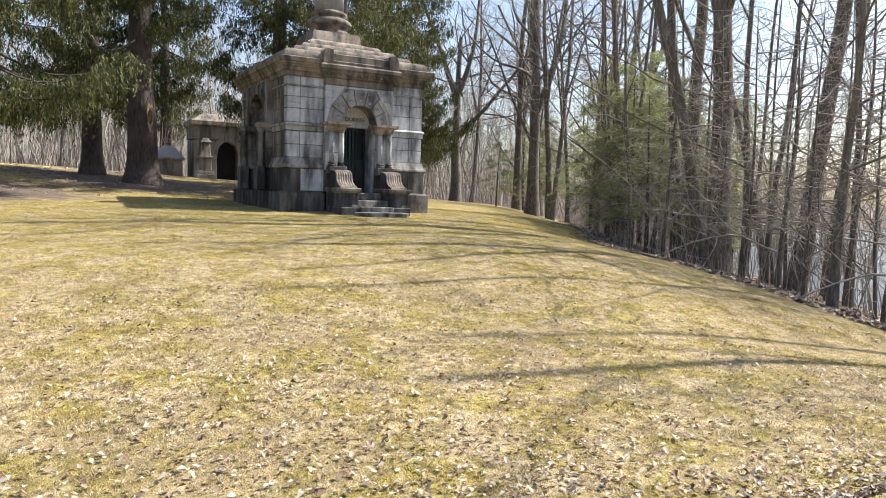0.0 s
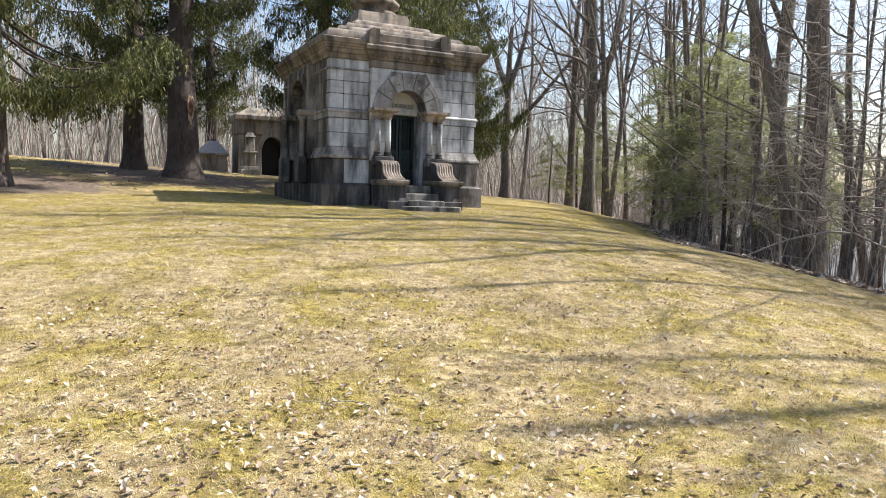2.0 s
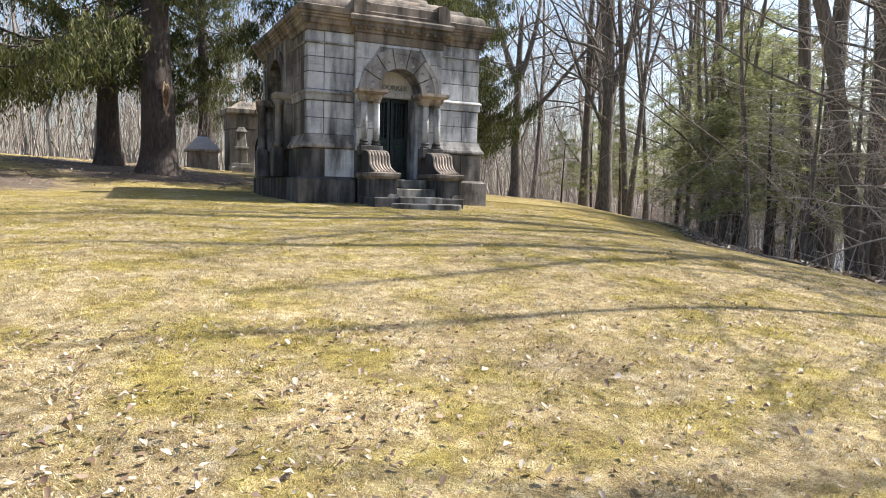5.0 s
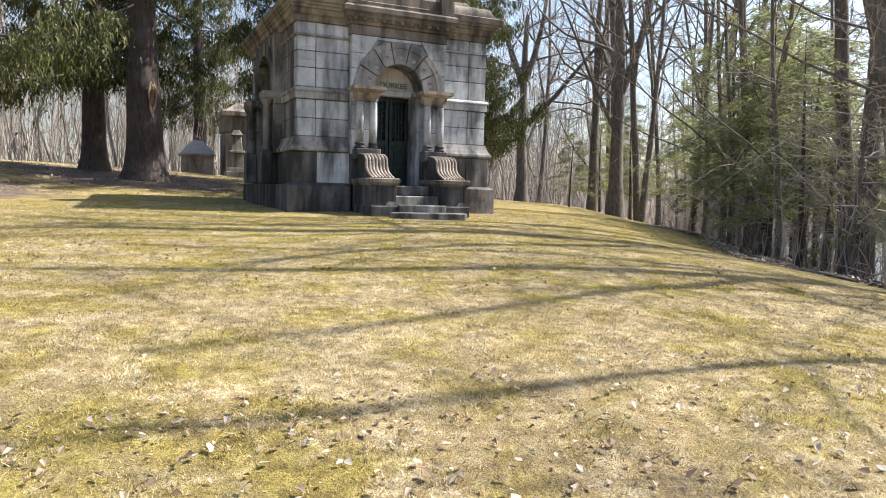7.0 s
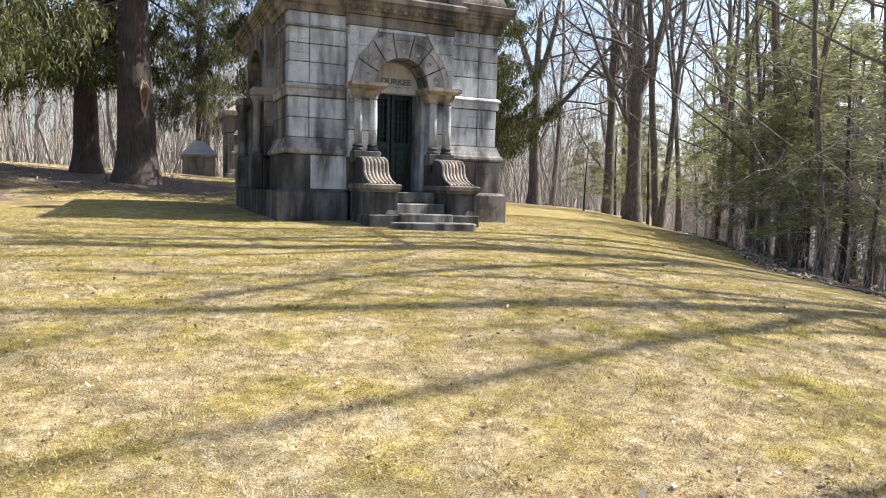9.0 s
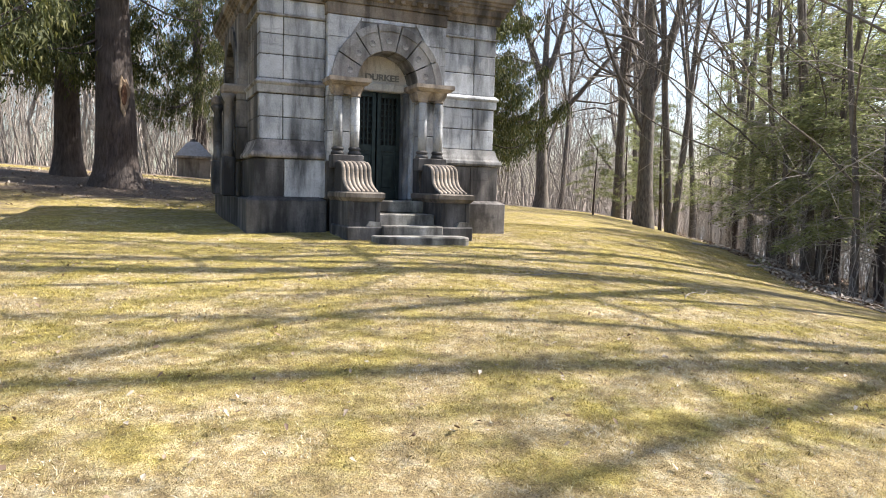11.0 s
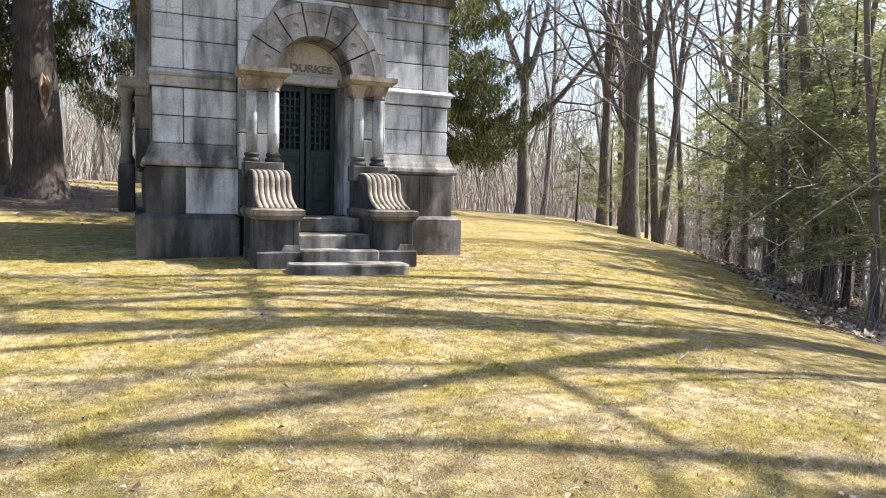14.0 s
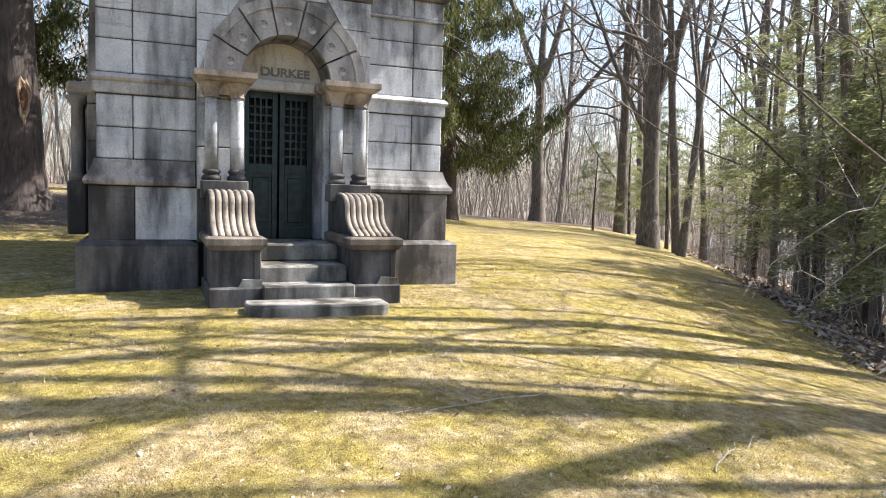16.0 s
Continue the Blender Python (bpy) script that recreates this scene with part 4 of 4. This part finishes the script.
# hemlocks in the wood edge
hem = [hemlock(21, 7.6, 0.10, 1.7, 2.9), hemlock(22, 6.4, 0.085, 1.3, 2.6), hemlock(23, 9.2, 0.13, 2.2, 3.1)]
for h_, x, y, a in zip(hem, (19.6, 18.4, 22.9), (21.6, 19.6, 24.4), (0, 40, 80)):
    stand(h_, x, y, a)
for k, x, y, a, c in ((0, 21.2, 23.2, 50, 1.0), (1, 20.4, 20.6, 200, 1.05), (2, 22.4, 25.6, 120, 0.95), (0, 24.2, 27.2, 10, 1.0), (1, 20.6, 22.6, 160, 0.9), (2, 25.4, 30.2, 300, 0.95),
                      (0, 22.6, 21.8, 30, 1.05), (2, 25.2, 25.2, 100, 1.1), (1, 26.0, 28.0, 240, 1.1), (0, 28.2, 33.6, 60, 1.0), (2, 30.0, 40.5, 100, 0.8), (0, 31.2, 43.0, 10, 0.8), (1, 29.0, 45.0, 240, 0.8), (2, 33.4, 48.0, 60, 0.8),
                      (1, 19.8, 17.2, 330, 1.0), (0, 23.8, 23.0, 290, 1.1), (1, 21.8, 18.4, 100, 1.1)):
    again(hem[k], x, y, a, c)


# far woods and brush
def stems(name, seed, spots, heights, radius, twigs, label):
    rng = np.random.default_rng(seed)
    paths = []
    for (x, y), h, r in zip(spots, heights, radius):
        z = gz(x, y) - 0.2
        n = 5
        t = np.linspace(0, 1, n)
        pts = np.stack([x + np.cumsum(rng.normal(0, 0.2 * h / 4, n)), y + np.cumsum(rng.normal(0, 0.17 * h / 4, n)), z + t * h], 1)
        paths.append((pts, r * (1.05 - 0.8 * t), 4))
        for k in range(twigs):
            f = 0.15 + 0.85 * rng.random()
            b = np.array([np.interp(f, t, pts[:, c]) for c in range(3)])
            az, L = rng.random() * 6.283, h * (0.12 + 0.2 * rng.random()) * (1.2 - 0.7 * f)
            d = np.array([math.cos(az), math.sin(az), 0.5 + 0.7 * rng.random()])
            m = b + d * L * 0.5 + rng.normal(0, 0.12 * L, 3)
            paths.append((np.array([b, m, b + d * L]), np.array([r * 0.32, r * 0.22, r * 0.08]), 3))
    V, F = tube_mesh(paths)
    return tagged(new(name, fast_mesh(name, V, F, TWIG, True)), label, "woods", kind="stuff")


rng = np.random.default_rng(5)
n = 1600
ang = rng.random(n)
fx = -60 + 130 * ang
fy = 58 + 50 * rng.random(n) ** 1.3 + 0.0 * fx
stems("far_woods", 31, list(zip(fx, fy)), 8 + 11 * rng.random(n), 0.03 + 0.09 * rng.random(n) ** 2.5, 16, "far leafless grey woods behind the lawn")
n = 420
fy = 2 + 70 * rng.random(n)
fx = edge_x(fy) + np.where(fy < 24, 7, 5) + 32 * rng.random(n) ** 1.2
stems("bank_woods", 32, list(zip(fx, fy)), 2.5 + 7 * rng.random(n), 0.025 + 0.06 * rng.random(n) ** 2.5, 16, "leafless woods on the falling bank")
n = 1300
fy = 5 + 52 * rng.random(n)
fx = edge_x(fy) + 11 * rng.random(n) ** 1.4
stems("underbrush", 33, list(zip(fx, fy)), 0.6 + 3.0 * rng.random(n) ** 1.5, 0.008 + 0.012 * rng.random(n), 7, "thin leafless brush along the wood edge")
n = 900
fx = -14 + 56 * rng.random(n)
fy = 52 + 7 * rng.random(n)
stems("far_underbrush", 34, list(zip(fx, fy)), 1.2 + 4.5 * rng.random(n), 0.012 + 0.015 * rng.random(n), 7, "thin leafless brush behind the lawn")


# ---- far monuments ----
def far_tomb(x, y):
    t = new("mausoleum")
    t.location = (x, y, gz(x, y))
    for e in (-1, 1):
        part("wall", box(e * 1.45 - 0.75, e * 1.45 + 0.75, 0, 2.6, -0.4, 2.0, bevel=0.03), FARSTONE, t)
    arch = [(0.7 * math.cos(math.pi * i / 12), 1.25 + 0.7 * math.sin(math.pi * i / 12)) for i in range(13)]
    part("arch", extrude_y([(0.71, 2.02), (0.71, 1.25)] + arch[1:-1] + [(-0.71, 1.25), (-0.71, 2.02)], 0.02, 0.6), FARSTONE, t)
    part("arch_ring", extrude_y([(p[0] * 1.45, 1.25 + (p[1] - 1.25) * 1.45) for p in arch] + arch[::-1], -0.08, 0.018), FARSTONE, t)
    part("dark_doorway", box(-0.69, 0.69, 0.7, 0.8, -0.3, 1.95), DARK, t)
    part("frieze", box(-2.25, 2.25, -0.05, 2.65, 2.03, 2.7, bevel=0.02), FARSTONE, t)
    part("cornice", box(-2.45, 2.45, -0.25, 2.8, 2.704, 3.0, bevel=0.06), FARSTONE, t)
    part("roof", box(-2.2, 2.2, 0, 2.6, 3.004, 3.35, taper=0.3), FARSTONE, t)
    return tagged(t, "distant grey stone mausoleum with a dark arched doorway", "mausoleum")


def far_hut(x, y):
    t = new("tomb_house")
    t.location = (x, y, gz(x, y))
    part("wall", box(-0.85, 0.85, 0, 1.7, -0.4, 1.05, bevel=0.02), FARSTONE, t)
    part("cornice", box(-1.0, 1.0, -0.15, 1.85, 1.054, 1.2, bevel=0.03), FARSTONE, t)
    part("roof", box(-0.97, 0.97, -0.12, 1.82, 1.204, 2.0, taper=0.7), SLATE, t)
    part("ridge_cap", box(-0.2, 0.2, 0.65, 1.05, 2.004, 2.15, taper=0.4), BASE, t)
    return tagged(t, "low pale stone tomb house with a steep slate roof", "tomb")


def far_monument(x, y):
    t = new("grave_monument")
    t.location = (x, y, gz(x, y))
    for nm, w, z0, z1, tp, mt in (("base", 0.62, -0.3, 0.28, 0.0, PALE), ("step", 0.48, 0.284, 0.5, 0.05, PALE), ("die", 0.36, 0.504, 1.3, 0.12, FARSTONE), ("band", 0.42, 1.304, 1.45, 0.0, FARSTONE), ("shaft", 0.30, 1.454, 2.3, 0.2, FARSTONE), ("cap", 0.34, 2.304, 2.6, 0.5, FARSTONE)):
        part(nm, box(-w, w, -w, w, z0, z1, bevel=0.03, taper=tp), mt, t)
    return tagged(t, "stepped grey stone grave monument on a pale base", "monument")


far_tomb(9.8, 50.0).scale = (1, 1, 1.33)
far_hut(6.1, 50.5)
far_monument(7.9, 47.8)


# ---- grass and leaves ----
def blade_material():
    m, nt, b = material("dead_grass_blades", 0.8)
    v = coords(nt)
    mid = noise_of(nt, v, 1.6, 6, 0.65)
    isl = mix(nt, 0.6, per_piece(nt, "island"), ramp(nt, noise_of(nt, v, 20.0, 4, 0.6), [(0.41, grey(0)), (0.59, grey(1))]))
    straw = ramp(nt, isl, [(0.0, (0.09, 0.06, 0.025)), (0.3, (0.48, 0.37, 0.15)), (0.65, (0.74, 0.64, 0.44)), (1.0, (0.90, 0.86, 0.73))])
    moss = ramp(nt, isl, [(0.0, (0.07, 0.055, 0.01)), (0.45, (0.47, 0.38, 0.065)), (1.0, (0.70, 0.60, 0.24))])
    c = mix(nt, moss_amount(nt, v, mid), straw, moss)
    broad = noise_of(nt, v, 0.45, 6, 0.7)
    c = mix(nt, ramp(nt, broad, [(0.47, grey(0)), (0.64, grey(0.6))]), c, (0.30, 0.215, 0.10))
    clump = noise_of(nt, v, 5.5, 5, 0.7)
    c = mix(nt, 0.7, c, ramp(nt, clump, [(0.34, grey(0.5)), (0.56, grey(1.0))]), "MULTIPLY")
    link(nt, c, b.inputs["Base Color"])
    t = nt.nodes.new("ShaderNodeBsdfTranslucent")
    link(nt, c, t.inputs[0])
    ms = nt.nodes.new("ShaderNodeMixShader")
    ms.inputs[0].default_value = 0.25
    link(nt, b.outputs[0], ms.inputs[1])
    link(nt, t.outputs[0], ms.inputs[2])
    link(nt, ms.outputs[0], nt.nodes["Material Output"].inputs[0])
    return m


def grass(n, x0, x1, y0, y1, seed, size):
    rng = np.random.default_rng(seed)
    tufts = n // 6
    tx, ty = x0 + (x1 - x0) * rng.random(tufts), y0 + (y1 - y0) * rng.random(tufts)
    x = np.repeat(tx, 6) + rng.normal(0, 0.03, tufts * 6)
    y = np.repeat(ty, 6) + rng.normal(0, 0.03, tufts * 6)
    under = (np.abs(x - MX) < HW + 0.2) & (y > MY - 0.1)
    keep = (x < edge_x(y) - 0.4) & ~under
    x, y = x[keep], y[keep]
    P = np.stack([x, y, ground_z(x, y) - 0.004], 1)
    D = rng.normal(0, 0.75, P.shape)
    D[:, 2] = np.abs(rng.normal(0.6, 0.4, len(P))) + 0.15
    D /= np.linalg.norm(D, axis=1, keepdims=True)
    size = size * (0.6 + 0.7 * (0.5 + 0.5 * np.sin(6.1 * x + 2.5 * np.sin(4.3 * y))) * (0.5 + 0.5 * np.sin(5.2 * y + 2.2 * np.sin(5.7 * x))))
    return blades(P, D, size * 1.15 * (0.5 + rng.random(len(P))), 0.004 + 0.0045 * rng.random(len(P)), rng)


a, b = grass(820000, -2.5, 11, 2.4, 18, 41, 0.026), grass(200000, -4, 17, 18, 26, 42, 0.034)
V = np.concatenate([a[0], b[0]])
lawn = new("grass", fast_mesh("grass", V, np.arange(len(V)).reshape(-1, 3), blade_material()))
tagged(lawn, "short matted straw-coloured dead grass with mossy patches", "grass", kind="stuff")


def leaf_litter(name, xy, seed, size, label):
    rng = np.random.default_rng(seed)
    x, y = xy
    n = len(x)
    c = np.stack([x, y, ground_z(x, y) + 0.012 + 0.02 * rng.random(n)], 1)
    az, tilt = rng.random(n) * 6.283, rng.normal(0, 0.35, n)
    s = size * (0.6 + 0.8 * rng.random(n))
    u = np.stack([np.cos(az), np.sin(az), tilt], 1) * s[:, None]
    w = np.stack([-np.sin(az), np.cos(az), rng.normal(0, 0.3, n)], 1) * s[:, None] * 0.62
    up = np.array([0, 0, 1.0]) * (s * rng.random(n) * 0.6)[:, None]
    jag = 0.35 * rng.random((n, 4))
    tip, tail = c + u + up * 0.9 * rng.random((n, 1)), c - u
    la, lb, ra, rb = c + u * (0.15 + jag[:, :1]) + w + up * 1.6, c - u * 0.45 + w * (0.4 + jag[:, 1:2]) + up * 0.5, c + u * (0.1 + jag[:, 2:3]) - w + up * 1.4, c - u * 0.5 - w * (0.4 + jag[:, 3:]) + up * 0.4
    V = np.stack([tip, la, lb, tail, rb, ra], 1).reshape(-1, 3)
    i = np.arange(n)[:, None] * 6
    F = np.concatenate([i + [0, 1, 2, 3], i + [0, 3, 4, 5]])
    return tagged(new(name, fast_mesh(name, V, F, LEAF)), label, "leaves", kind="stuff")


rng = np.random.default_rng(9)
n = 15000
lx, ly = -3 + 10 * rng.random(n), 2.6 + 7.5 * rng.random(n) ** 3.4
lx = np.where(rng.random(n) < 0.5, lx, 0.3 + rng.normal(0, 1.7, n))
leaf_litter("fallen_leaves", (lx, ly), 51, 0.021, "curled brown dead leaves scattered over the lawn")
n = 2600
leaf_litter("scattered_leaves", (-2 + 13 * rng.random(n), 6 + 14 * rng.random(n)), 54, 0.017, "small curled brown leaves lying in the grass")
n = 16000
ly = 5 + 45 * rng.random(n) ** 1.4
lx = edge_x(ly) - 0.9 + 7 * rng.random(n) ** 1.3
leaf_litter("woodland_leaves", (lx, ly), 52, 0.075, "pale brown leaf litter covering the wood floor")
n = 1800
ly, lx = 29 + 18 * rng.random(n), -9 + 18 * rng.random(n)
leaf_litter("spruce_litter", (lx, ly), 53, 0.04, "brown leaf litter under the spruces")


# ---- fallen branches ----
def fallen_branch(seed, x, y, turn, length, r, label):
    rng = np.random.default_rng(seed)
    ob = new("fallen_branch")
    z0 = gz(x, y)
    t = np.linspace(0, 1, 9)
    way = np.array([math.cos(radians(turn)), math.sin(radians(turn))])
    xy = np.array([x, y]) + t[:, None] * way * length + np.cumsum(rng.normal(0, 0.03 * length, (9, 2)), 0)
    z = ground_z(xy[:, 0], xy[:, 1]) + r * 0.9 + 0.07 * length * np.abs(np.sin(t * 5)) * rng.random()
    main = np.concatenate([xy, z[:, None]], 1)
    tube_part("stem", [(main, r * (1.1 - 0.8 * t), 6)], TWIG, ob)
    for k in range(6):
        i = int(rng.integers(2, 8))
        a = radians(turn) + rng.choice([-1, 1]) * (0.5 + 0.5 * rng.random())
        L = length * (0.12 + 0.2 * rng.random())
        e = main[i] + np.array([math.cos(a) * L, math.sin(a) * L, 0])
        e[2] = float(ground_z(e[0], e[1])) + 0.02 + 0.2 * L * rng.random()
        tube_part("twig", [(np.array([main[i], (main[i] + e) / 2 + [0, 0, 0.04 * L], e]), np.array([r * 0.45, r * 0.35, r * 0.15]), 4)], TWIG, ob)
    return tagged(ob, label, "branch")


fallen_branch(1, 9.3, 17.2, 195, 1.5, 0.008, "thin bare twig lying on the mossy lawn")
fallen_branch(2, 18.6, 25.4, -35, 3.4, 0.03, "fallen grey branch lying along the wood edge")
fallen_branch(3, 16.4, 21.5, -60, 2.6, 0.025, "fallen grey branch lying along the wood edge")
fallen_branch(4, 14.2, 14.8, 70, 2.8, 0.025, "fallen grey branch lying along the wood edge")
fallen_branch(5, 1.2, 6.6, 160, 0.5, 0.005, "small dry twig lying in the grass")
fallen_branch(6, 9.6, 15.6, 20, 0.9, 0.006, "small dry twig lying in the grass")
